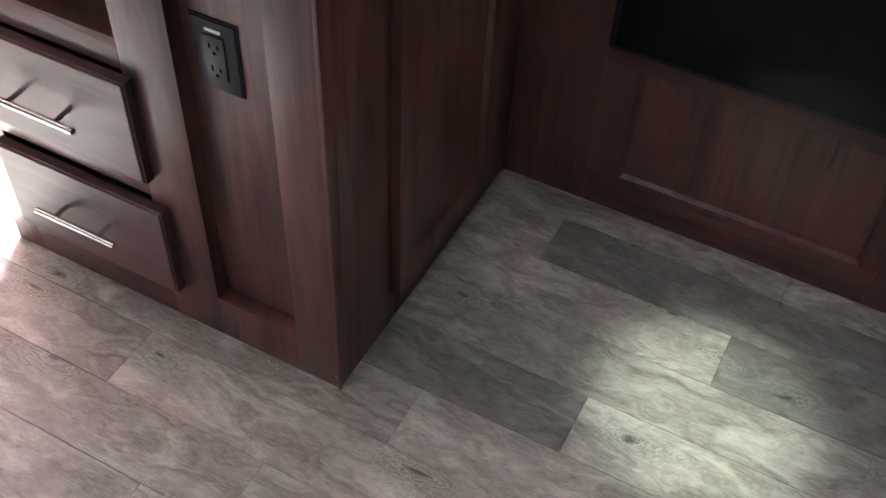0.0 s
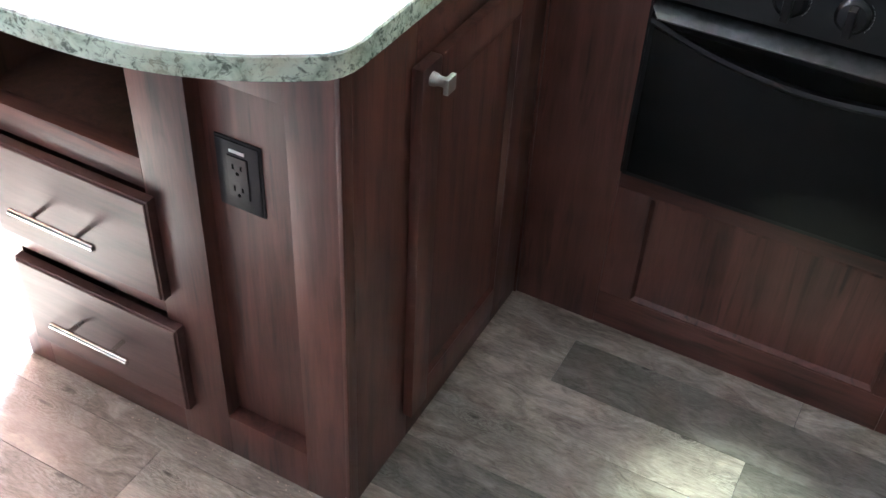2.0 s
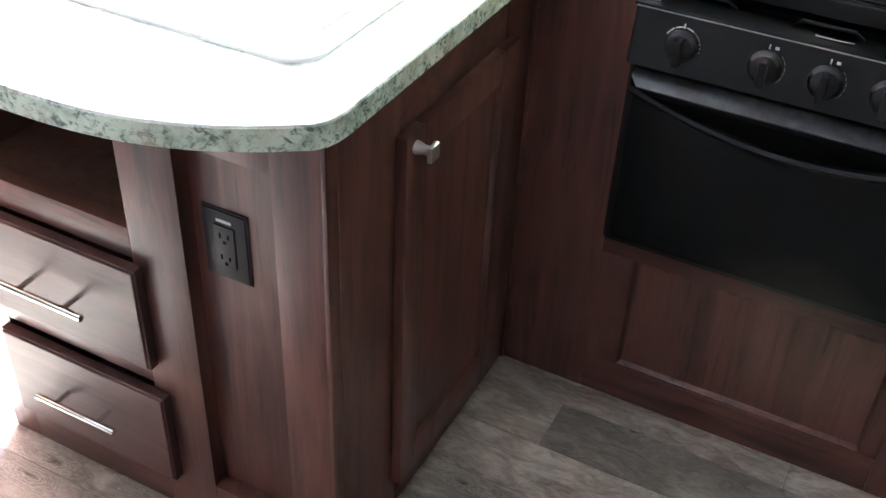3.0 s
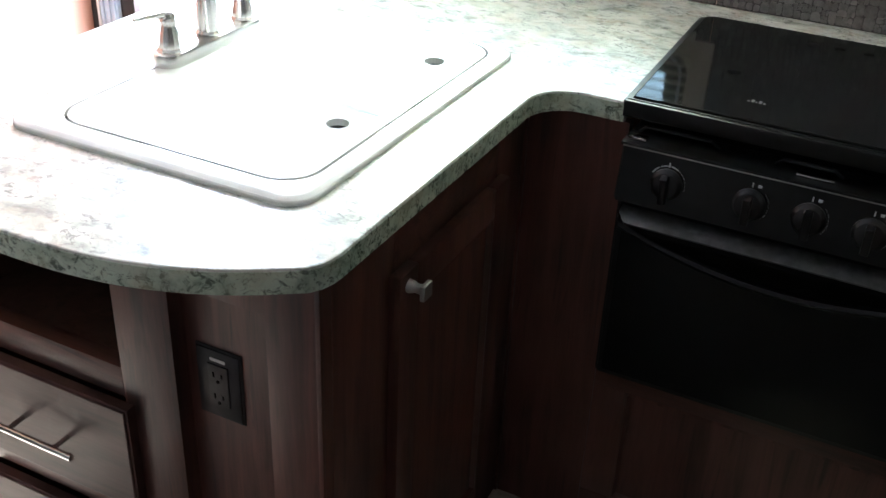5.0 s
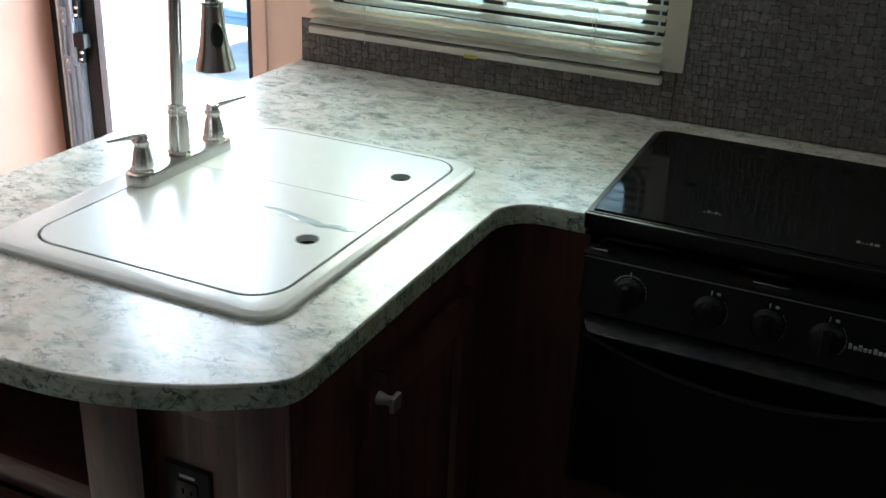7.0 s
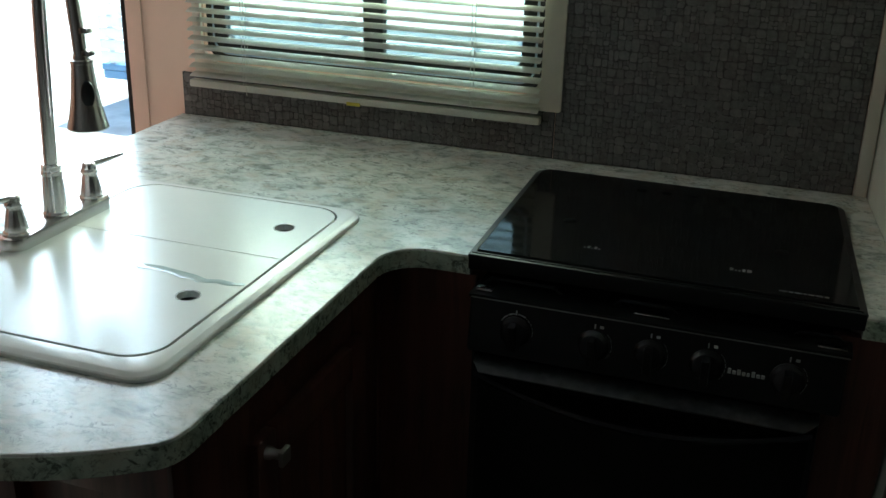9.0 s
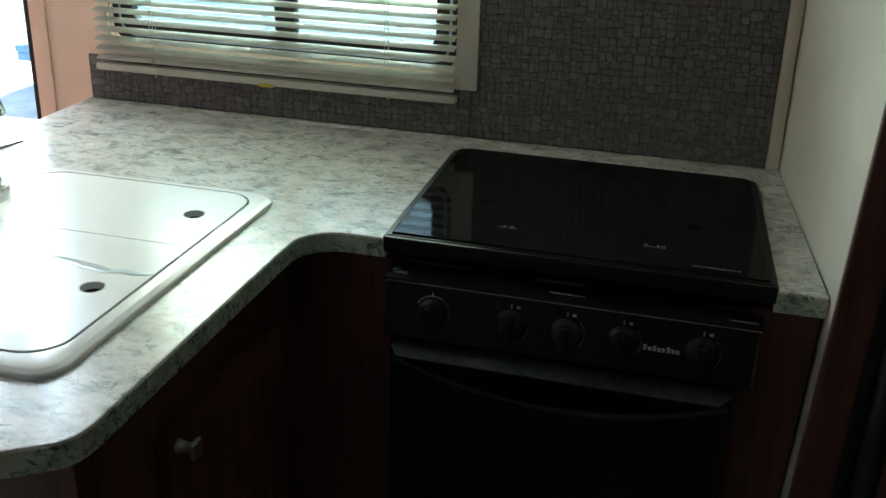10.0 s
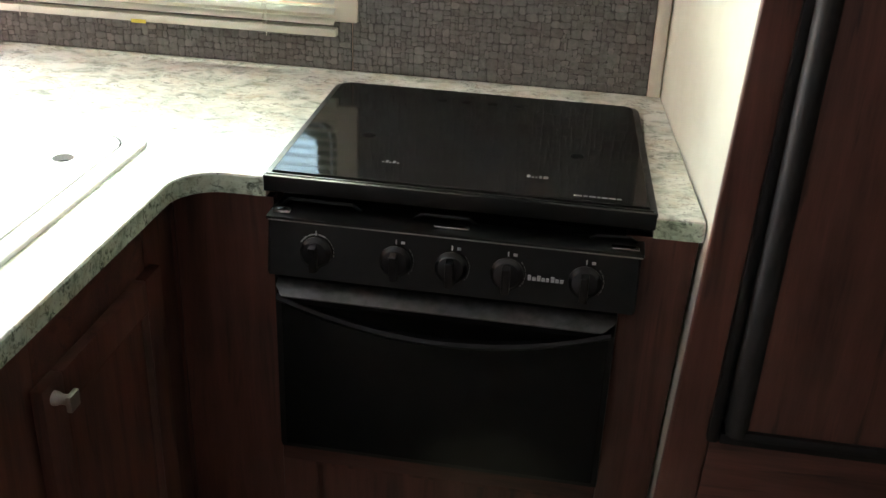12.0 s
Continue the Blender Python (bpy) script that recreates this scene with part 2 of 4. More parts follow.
def box(x0, x1, y0, y1, z0, z1, bevel=0.0, seg=2, bm=None):
    tmp = bmesh.new()
    bmesh.ops.create_cube(tmp, size=1)
    for v in tmp.verts:
        v.co = Vector(((x0 + x1) / 2 + v.co.x * (x1 - x0), (y0 + y1) / 2 + v.co.y * (y1 - y0), (z0 + z1) / 2 + v.co.z * (z1 - z0)))
    if bevel:
        bmesh.ops.bevel(tmp, geom=tmp.edges[:], offset=bevel, segments=seg, profile=0.6, affect="EDGES")
    if bm is None:
        return tmp
    data = bpy.data.meshes.new("tmp")
    tmp.to_mesh(data)
    tmp.free()
    bm.from_mesh(data)
    bpy.data.meshes.remove(data)
    return bm


def ring_skin(bm, rings, cap=True, closed=False):
    """Skins a list of rings, each a list of places, into a tube."""
    vs = [[bm.verts.new(p) for p in r] for r in rings]
    n = len(vs[0])
    pairs = list(zip(vs, vs[1:])) + ([(vs[-1], vs[0])] if closed else [])
    for a, b in pairs:
        for i in range(n):
            bm.faces.new((a[i], a[(i + 1) % n], b[(i + 1) % n], b[i]))
    if cap and not closed:
        bm.faces.new(vs[0][::-1])
        bm.faces.new(vs[-1])
    return bm


def lathe(profile, at, axis=(0, 0, 1), n=20, bm=None, flutes=0):
    """A turned form: (radius, height) pairs along an axis from a place, fluted if wanted."""
    bm = bm or bmesh.new()
    q = Vector((0, 0, 1)).rotation_difference(Vector(axis).normalized())
    rings = []
    for r, h in profile:
        ring = []
        for i in range(n):
            a = 2 * math.pi * i / n
            rr = max(r, 1e-4) * (1 - 0.055 * abs(math.sin(flutes * a / 2)))
            ring.append(Vector(at) + q @ Vector((rr * math.cos(a), rr * math.sin(a), h)))
        rings.append(ring)
    return ring_skin(bm, rings)


def tube(points, radius, n=12, bm=None):
    bm = bm or bmesh.new()
    pts = [Vector(p) for p in points]
    rad = radius if isinstance(radius, (list, tuple)) else [radius] * len(pts)
    rings, ref = [], None
    for i, p in enumerate(pts):
        d = (pts[min(i + 1, len(pts) - 1)] - pts[max(i - 1, 0)]).normalized()
        if ref is None:
            ref = d.orthogonal().normalized()
        ref = (ref - d * ref.dot(d)).normalized()
        s = d.cross(ref)
        rings.append([p + (ref * math.cos(2 * math.pi * k / n) + s * math.sin(2 * math.pi * k / n)) * rad[i] for k in range(n)])
    return ring_skin(bm, rings)


def rounded(x0, x1, y0, y1, r, n=8):
    """A rectangle with round corners, anticlockwise."""
    out = []
    for cx, cy, a in ((x1 - r, y0 + r, -90), (x1 - r, y1 - r, 0), (x0 + r, y1 - r, 90), (x0 + r, y0 + r, 180)):
        for i in range(n + 1):
            t = radians(a + 90 * i / n)
            out.append((cx + r * math.cos(t), cy + r * math.sin(t)))
    return out


def inset(loop, d):
    """The loop moved inwards by d (anticlockwise loops)."""
    out, n = [], len(loop)
    for i in range(n):
        a, b, c = Vector(loop[i - 1]), Vector(loop[i]), Vector(loop[(i + 1) % n])
        e1, e2 = (b - a).normalized(), (c - b).normalized()
        m = Vector((-e1.y - e2.y, e1.x + e2.x))
        m = m.normalized() if m.length > 1e-6 else Vector((-e1.y, e1.x))
        k = max(0.35, m.dot(Vector((-e1.y, e1.x))))
        out.append(tuple(b + m * d / k))
    return out


def slab(outline, z0, z1, holes=(), r=0.004, put=None, outer=None):
    """A plate with a rounded upper edge and holes. put turns (x, y, z) into a place."""
    put = put or (lambda x, y, z: (x, y, z))
    bm = bmesh.new()
    steps = [(0, z0), (0, z1 - r), (r * 0.3, z1 - r * 0.3), (r, z1)]
    top_edges, low_edges = [], []
    for loop, sign in [(outline, 1)] + [(h, -1) for h in holes]:
        rings = [[bm.verts.new(put(*p, z)) for p in inset(loop, sign * d)] for d, z in (outer if outer and sign > 0 else steps)]
        n = len(loop)
        for a, b in zip(rings, rings[1:]):
            for i in range(n):
                bm.faces.new((a[i], a[(i + 1) % n], b[(i + 1) % n], b[i]))
        bm.edges.ensure_lookup_table()
        for ring, store in ((rings[-1], top_edges), (rings[0], low_edges)):
            store += [bm.edges.get((ring[i], ring[(i + 1) % n])) for i in range(n)]
    for edges in (top_edges, low_edges):
        bmesh.ops.triangle_fill(bm, use_beauty=True, use_dissolve=False, edges=edges)
    return bm


# ---- plan ----
H, THICK = 0.915, 0.0345
FRONT = -0.652            # end face of the peninsula
BACK = 0.609              # inner face of the outer wall
LEFT = -0.73              # far side of the peninsula


def panel_x(y):
    """The white side board stands a little askew."""
    return 0.812 + (BACK - y) * 0.100


PX = panel_x(-0.11)
LEAN = 0.045              # the side board's front edge and the tall cabinet are out of plumb

# ---- outer wall with doorway and window ----
DOOR0, DOOR1, DOOR_TOP = -1.555, -0.915, 1.98
WIN0, WIN1, WINZ0, WINZ1 = -0.70, 0.125, 1.055, 1.60


def wall_part(bm, x0, x1, z0, z1):
    box(x0, x1, BACK, BACK + 0.05, z0, z1, bm=bm)


bm = bmesh.new()
wall_part(bm, -2.6, DOOR0, 0, 2.1)
wall_part(bm, DOOR0, DOOR1, DOOR_TOP, 2.1)
wall_part(bm, DOOR1, WIN0, 0, 2.1)
wall_part(bm, WIN0, WIN1, 0, WINZ0)
wall_part(bm, WIN0, WIN1, WINZ1, 2.1)
wall_part(bm, WIN1, 2.2, 0, 2.1)
whole("wall_north", bm, WALLPAPER, "cream wall board round the doorway and window", "wall", "structure", False)
whole("wall_west", box(-2.65, -2.6, -2.2, BACK + 0.05, 0, 2.1), PLAIN_WALL, "plain brown-grey wall board", "wall", "structure", False)
whole("wall_partition", box(-1.63, -1.579, -1.0, BACK - 0.0005, 0, 2.1), SALMON, "salmon-cream partition wall beside the doorway", "wall", "structure", False)
whole("wall_east", box(2.2, 2.25, -2.2, BACK + 0.05, 0, 2.1), PLAIN_WALL, "plain brown-grey wall board", "wall", "structure", False)
whole("wall_south", box(-2.65, 2.25, -2.25, -2.2, 0, 2.1), PLAIN_WALL, "plain brown-grey wall board", "wall", "structure", False)
whole("ceiling", box(-2.65, 2.25, -2.25, BACK + 0.05, 2.1, 2.15), CEIL, "white ceiling board", "ceiling", "structure", False)
floor = whole("floor", box(-2.65, 2.25, -2.25, BACK + 0.05, -0.05, -0.004), GROUT, "grey oak-look vinyl plank floor", "floor", "structure", False)

# ---- outdoors ----
whole("ground", box(-300, 300, -300, 300, -0.85, -0.75), GROUND, "pale concrete yard in bright sunlight", "ground", "structure", False)

# ---- countertop ----
SINK_BOX = (-0.59, -0.068, -0.585, 0.110)
STOVE0, STOVE1, STOVE_F, STOVE_B = 0.170, 0.797, -0.012, 0.502


def counter_outline():
    pts = [(LEFT - 0.045, BACK)]
    # bowed end
    x0, x1 = LEFT - 0.045, 0.029
    pts += [(x0, -0.64), (x0 + 0.004, -0.665), (x0 + 0.012, -0.682), (x0 + 0.026, -0.698)]
    for i in range(29):
        x = x0 + 0.045 + (x1 - x0 - 0.075) * i / 28
        pts.append((x, -0.700 - 0.106 * (1 - (abs(x + 0.365) / 0.365) ** 2.6)))
    pts += [(x1 - 0.016, -0.691), (x1 - 0.007, -0.677), (x1 - 0.002, -0.660), (x1, -0.64)]
    # inner corner
    for i in range(9):
        t = radians(180 - 90 * i / 8)
        pts.append((x1 + 0.075 + 0.075 * math.cos(t), -0.078 + 0.075 * math.sin(t)))
    pts += [(STOVE0, -0.003), (STOVE0, STOVE_B - 0.04), (STOVE1 - 0.035, STOVE_B - 0.04), (STOVE1, -0.008), (panel_x(-0.008) + 0.0005, -0.008), (panel_x(BACK) + 0.0005, BACK)]
    return pts


sx0, sx1, sy0, sy1 = SINK_BOX
counter = thing("countertop", (-0.35, -0.1, H), "pale grey-green stone-look laminate countertop with a bowed end", "countertop")
part("worktop", slab(counter_outline(), H - THICK, H, [rounded(sx0 + 0.05, sx1 - 0.05, sy0 + 0.05, sy1 - 0.05, 0.04)[::-1]], 0.003), LAMINATE, counter, angle=16)
band = [p for p in counter_outline() if p[1] < -0.0029 or (0.02 < p[0] < STOVE0 + 0.001 and p[1] < 0.01)]
band = [p for p in band if p[0] <= STOVE0 + 0.0005]


def edge_strip(path):
    """A thin upright band that follows the counter's edge."""
    bm = bmesh.new()
    rows = []
    for i, p in enumerate(path):
        a, b = Vector(path[max(i - 1, 0)]), Vector(path[min(i + 1, len(path) - 1)])
        d = (b - a).normalized()
        n = Vector((d.y, -d.x)) * 0.0006
        o = (p[0] + n.x, p[1] + n.y)
        rows.append([(p[0], p[1], H - THICK), (*o, H - THICK), (*o, H - 0.0034), (p[0], p[1], H - 0.0030)])
    return ring_skin(bm, rows)


part("edge_strip", edge_strip(band), LAMINATE_EDGE, counter, "laminate edge strip")
part("edge_strip", edge_strip([(STOVE1, -0.008), (panel_x(-0.008) - 0.003, -0.008)]), LAMINATE_EDGE, counter, "laminate edge strip")

# ---- peninsula cabinet ----
pen = thing("peninsula_cabinet", (-0.37, -0.3, 0), "dark cherry-brown peninsula cabinet with two drawers and a cubby", "cabinet")
FD = 0.03                 # depth of the face frame
Y1 = FRONT + FD


def frame_piece(name, x0, x1, z0, z1, mat=None, bevel=0.0012):
    return part(name, box(x0, x1, FRONT, Y1, z0, z1, bevel), mat or WOOD_V, pen)


frame_piece("stile", LEFT, -0.668, 0, H - THICK)
frame_piece("stile", -0.348, -0.245, 0, H - THICK)
frame_piece("stile", -0.083, 0.0, 0, H - THICK)
frame_piece("rail", -0.668, -0.348, 0, 0.085, WOOD_H)
frame_piece("rail", -0.668, -0.348, 0.30, 0.335, WOOD_H)
frame_piece("rail", -0.668, -0.348, 0.555, 0.61, WOOD_H)
frame_piece("rail", -0.668, -0.348, 0.835, H - THICK, WOOD_H)
frame_piece("rail", -0.245, -0.083, 0, 0.10, WOOD_V)
part("rail", box(-0.2445, -0.0835, Y1 - 0.006, Y1 - 0.0002, 0.772, H - THICK - 0.0005, 0.001), WOOD_V, pen)
part("end_panel", box(-0.25, -0.075, Y1, Y1 + 0.01, 0.05, H - THICK - 0.002), WOOD_V, pen)
part("carcass_side", box(LEFT, LEFT + 0.018, Y1, BACK - 0.01, 0, H - THICK - 0.001, 0.001), WOOD_V, pen)
part("cubby_floor", box(-0.70, -0.33, Y1 + 0.0005, Y1 + 0.40, 0.59, 0.605), WOOD_IN, pen)
part("cubby_back", box(-0.70, -0.33, Y1 + 0.40, Y1 + 0.412, 0.59, 0.86), WOOD_IN, pen)
part("cubby_side", box(-0.342, -0.33, Y1 + 0.0005, Y1 + 0.40, 0.605, 0.86), WOOD_IN, pen)
part("cubby_side", box(-0.70, -0.688, Y1 + 0.0005, Y1 + 0.40, 0.605, 0.86), WOOD_IN, pen)
bm = lathe([(0.004, 0), (0.004, 0.004), (0.002, 0.006)], (-0.585, Y1 + 0.398, 0.665), (0, -1, 0), 10)
part("shelf_screw", bm, CHROME, pen, "small bright screw head")


def raised_front(x0, x1, z0, z1, y_back, thick, chamfer=0.009):
    """A drawer front: a board with a sloped edge all round."""
    def ring(d, y):
        return [(x0 + d, y, z0 + d), (x1 - d, y, z0 + d), (x1 - d, y, z1 - d), (x0 + d, y, z1 - d)]
    y_front = y_back - thick
    return ring_skin(bmesh.new(), [ring(0, y_back), ring(0, y_front + chamfer), ring(0.003, y_front + chamfer * 0.75), ring(chamfer - 0.001, y_front + 0.001), ring(chamfer + 0.001, y_front)])


def bar_handle(parent, x0, x1, z, y_face, reach=0.035):
    h = part("handle", tube([(x0, y_face - reach, z), (x1, y_face - reach, z)], 0.0058, 14), CHROME, parent, "brushed steel bar handle")
    for k in (0.23, 0.77):
        x = x0 + (x1 - x0) * k
        part("handle_post", tube([(x, y_face, z), (x, y_face - reach, z)], 0.0042, 10), CHROME, h)


for z0, z1, zh, x0, x1 in ((0.347, 0.547, 0.447, -0.682, -0.331), (0.092, 0.288, 0.203, -0.672, -0.316)):
    d = part("drawer", raised_front(x0, x1, z0, z1, FRONT - 0.0008, 0.021, 0.0045), WOOD_FRONT, pen, "slab drawer front with a sloped edge", angle=12)
    bar_handle(d, -0.595 if zh > 0.3 else -0.572, -0.42 if zh > 0.3 else -0.401, zh, FRONT - 0.021)

# side of the peninsula that faces the cooker
part("side_stile", box(-0.02, -0.0003, Y1 + 0.0005, -0.46, 0, H - THICK - 0.0005, 0.0008), WOOD_V, pen)
part("side_stile", box(-0.02, -0.0003, -0.115, 0.0, 0, H - THICK - 0.0005, 0.0008), WOOD_V, pen)
part("side_rail", box(-0.02, -0.0003, -0.4595, -0.1155, 0, 0.095, 0.0008), WOOD_H, pen)
part("side_rail", box(-0.02, -0.0003, -0.4595, -0.1155, 0.77, H - THICK - 0.0005, 0.0008), WOOD_H, pen)
part("nail_head", lathe([(0.0022, 0), (0.002, 0.0012), (0.001, 0.0016)], (-0.006, FRONT - 0.0002, 0.032), (0, -1, 0), 8), PRINT, pen, "tiny pale nail head")
part("corner_bead", box(-0.004, 0.0035, FRONT - 0.003, FRONT + 0.004, 0, H - THICK - 0.001, 0.0015), WOOD_V, pen)


def framed_door(name, y0, y1, z0, z1, x, thick, parent, stile=0.055):
    """A cabinet door on a face towards +x: frame pieces, bead and sunk panel."""
    d = part(name, box(x, x + thick * 0.5, y0 + 0.004, y1 - 0.004, z0 + 0.004, z1 - 0.004), WOOD_V, parent, "framed door with a sunk centre panel")
    for a, b, c, e, mt in ((y0, y0 + stile, z0, z1, WOOD_V), (y1 - stile, y1, z0, z1, WOOD_V),
                           (y0 + stile, y1 - stile, z0, z0 + stile, WOOD_V), (y0 + stile, y1 - stile, z1 - stile, z1, WOOD_V)):
        part("door_frame", box(x + 0.001, x + thick, a, b, c, e, 0.003), mt, d)
    s = stile
    def ring(o, xx):
        return [(xx, y0 + s + o, z0 + s + o), (xx, y1 - s - o, z0 + s + o), (xx, y1 - s - o, z1 - s - o), (xx, y0 + s + o, z1 - s - o)]
    bm = bmesh.new()
    rings = [ring(-0.001, x + thick * 0.92), ring(0.004, x + thick * 0.95), ring(0.010, x + thick * 0.52)]
    ring_skin(bm, rings, cap=False)
    part("panel_bead", bm, WOOD_V, d)
    return d


door = framed_door("cabinet_door", -0.477, -0.10, 0.077, 0.785, 0.0, 0.02, pen)
knob = part("knob", lathe([(0.0105, 0), (0.010, 0.005), (0.0075, 0.011), (0.0075, 0.018), (0.009, 0.0235)], (0.02, -0.452, 0.762), (1, 0, 0), 14), NICKEL, door, "square satin-nickel knob")
part("knob_head", box(0.0432, 0.0515, -0.4645, -0.4395, 0.7495, 0.7745, 0.0025), NICKEL, knob)

# ---- outlet ----
ou = thing("wall_outlet", (-0.184, Y1, 0.626), "dark brown double power outlet in the cabinet end panel", "power outlet")
ox0, ox1, oz0, oz1 = -0.227, -0.148, 0.562, 0.684
part("cover_plate", raised_front(ox0, ox1, oz0, oz1, Y1, 0.006, 0.004), OUTLET, ou)
face = part("socket_face", box(ox0 + 0.023, ox1 - 0.021, Y1 - 0.0085, Y1 - 0.005, oz0 + 0.026, oz1 - 0.025, 0.0015), OUTLET_AND_GAP, ou)
for zc in (0.604, 0.642):
    for dx, hh in ((-0.007, 0.008), (0.007, 0.0065)):
        part("slot", box(-0.187 + dx - 0.0012, -0.187 + dx + 0.0012, Y1 - 0.0092, Y1 - 0.008, zc - hh / 2, zc + hh / 2), SLOT, face)
    part("earth_hole", lathe([(0.0028, 0), (0.0028, 0.0008)], (-0.187, Y1 - 0.0084, zc - 0.011), (0, -1, 0), 10), SLOT, face)
part("printed_bar", box(-0.200, -0.174, Y1 - 0.0066, Y1 - 0.0055, 0.664, 0.669), PRINT, ou, "small pale printed bar")

# ---- cooker cabinet ----
cook = thing("cooker_cabinet", (0.45, 0.3, 0), "dark cherry-brown cabinet built round the cooker with a framed base panel", "cabinet")
CY = 0.02
part("stile", box(0.0002, 0.181, 0, CY, 0, H - THICK - 0.001), WOOD_V, cook)
# added strip, no real moulding: covers a bright sliver at the inner corner
part("sliver_cover", box(0.0003, 0.006, -0.006, -0.0002, 0.001, H - THICK - 0.002), WOOD_V, cook)
bm = box(0.757, panel_x(0) - 0.003, 0, CY, 0, H - THICK - 0.003, 0.001)
for v in bm.verts:
    if v.co.x > 0.8:
        v.co.x += LEAN * 0.87 * (v.co.z - H)
part("stile", bm, WOOD_V, cook)
part("base_rail", box(0.1815, 0.7565, 0, CY, 0, 0.085, 0.001), WOOD_H, cook)
part("upper_rail", box(0.1815, 0.7565, 0, CY, 0.35, 0.392, 0.001), WOOD_H, cook)
part("base_stile", box(0.1815, 0.243, 0.0004, CY, 0.0855, 0.3495, 0.001), WOOD_V, cook)
part("base_stile", box(0.728, 0.7565, 0.0004, CY, 0.0855, 0.3495, 0.001), WOOD_V, cook)
def bead_ring(o, y):
    return [(0.243 + o, y, 0.0855 + o), (0.728 - o, y, 0.0855 + o), (0.728 - o, y, 0.3495 - o), (0.243 + o, y, 0.3495 - o)]
part("panel_bead", ring_skin(bmesh.new(), [bead_ring(-0.001, 0.001), bead_ring(0.005, 0.0), bead_ring(0.011, 0.011)], cap=False), WOOD_V, cook)
part("base_panel", box(0.24, 0.731, 0.0105, CY - 0.002, 0.083, 0.352), WOOD_V, cook)

# ---- cooker ----
cooker = thing("gas_cooker", (0.47, 0.2, 0.39), "black built-in gas cooker with a glass lid and oven", "cooker")
CX0, CX1 = 0.185, 0.762
part("oven_body", box(0.19, 0.752, 0.0, 0.47, 0.395, 0.84, 0.003), BLACK, cooker)
part("side_trim", box(0.1815, 0.196, -0.012, 0.004, 0.392, 0.76, 0.002), BLACK_MATT, cooker)
part("side_trim", box(0.7455, 0.7565, -0.012, 0.004, 0.392, 0.76, 0.002), BLACK_MATT, cooker)
part("cooktop", box(0.185, 0.785, 0.0, 0.475, 0.842, 0.868, 0.004), BLACK, cooker)
# control panel leans back a little
def lean(x0, x1, z0, z1, y0, y1, back, r=0.004):
    rings = []
    for x in (x0, x0 + r, x1 - r, x1):
        d = r if x in (x0, x1) else 0
        rings.append([(x, y0 + d, z0 + d), (x, y0 + back + d, z1 - d), (x, y1, z1 - d), (x, y1, z0 + d)])
    return ring_skin(bmesh.new(), rings)
part("control_panel", lean(0.186, 0.782, 0.769, 0.862, -0.060, 0.0, 0.014), BLACK, cooker)
part("panel_lip", box(0.184, 0.786, -0.05, 0.004, 0.8625, 0.869, 0.002), BLACK, cooker)
part("panel_edge", box(0.188, 0.784, -0.0515, -0.0495, 0.8625, 0.8645, 0.0006), NICKEL, cooker, "thin bare metal edge of the control panel")
DIALS = (0.268, 0.399, 0.489, 0.578, 0.700)
AX = Vector((0, -1, 0.15)).normalized()
for i, x in enumerate(DIALS):
    c = Vector((x, -0.0545, 0.815))
    k = part("control_knob", lathe([(0.026, 0), (0.026, 0.004), (0.0235, 0.006), (0.021, 0.012), (0.0195, 0.013)], c, AX, 24), BLACK_MATT, cooker, "black dial with a grip ridge")
    grip = box(-0.0065, 0.0065, -0.027, -0.010, -0.024, 0.024, 0.003)
    bmesh.ops.rotate(grip, verts=grip.verts, matrix=Matrix.Rotation(0.15, 3, "X"))
    bmesh.ops.translate(grip, verts=grip.verts, vec=c)
    part("grip", grip, BLACK_MATT, k)
    tick = box(x - 0.0011, x + 0.0011, -0.0525, -0.0505, 0.8435, 0.851)
    part("tick_mark", tick, PRINT, k)
    if i:
        part("tick_mark", box(x + 0.008, x + 0.014, -0.0525, -0.0505, 0.845, 0.849), PRINT, k)
    bm = bmesh.new()
    arc = range(0, 40) if i == 0 else range(0, 22)
    for s in arc:
        a = radians(150 - s * 4.2 if i == 0 else 48 - s * 4.2)
        px, pz = x + 0.029 * math.cos(a), 0.815 + 0.029 * math.sin(a)
        yy = -0.0622 + 0.152 * (pz - 0.757)
        w = (0.0026 if s < 22 else 0.0014 if s % 3 else 0.0) if i == 0 else (0.0011 if s % 4 else 0.0)
        if w and (i or s not in (7, 15, 22)):
            box(px - w / 2, px + w / 2, yy, yy + 0.002, pz - w * 0.35, pz + w * 0.35, bm=bm)
    part("dial_marks", bm, PRINT, k)
bm = bmesh.new()
for i, (w, h) in enumerate(((5, 8), (5.5, 5), (5.5, 8), (5.5, 5), (4.5, 5), (5.5, 8), (5.5, 5), (5.5, 5))):
    x = 0.611 + i * 0.0072
    box(x, x + w / 1000, -0.0568, -0.0535, 0.8085, 0.8085 + h / 1000, bm=bm)
part("badge", bm, plain("badge_print", (0.5, 0.51, 0.51), 0.45), cooker, "pale maker's badge drawn as small bars")

oven = part("oven_door", box(0.193, 0.757, -0.042, -0.004, 0.41, 0.755, 0.004), BLACK, cooker, "black oven door with a dark glass pane")
part("door_pane", box(0.203, 0.747, -0.0445, -0.041, 0.42, 0.715, 0.002), OVEN_GLASS, oven)
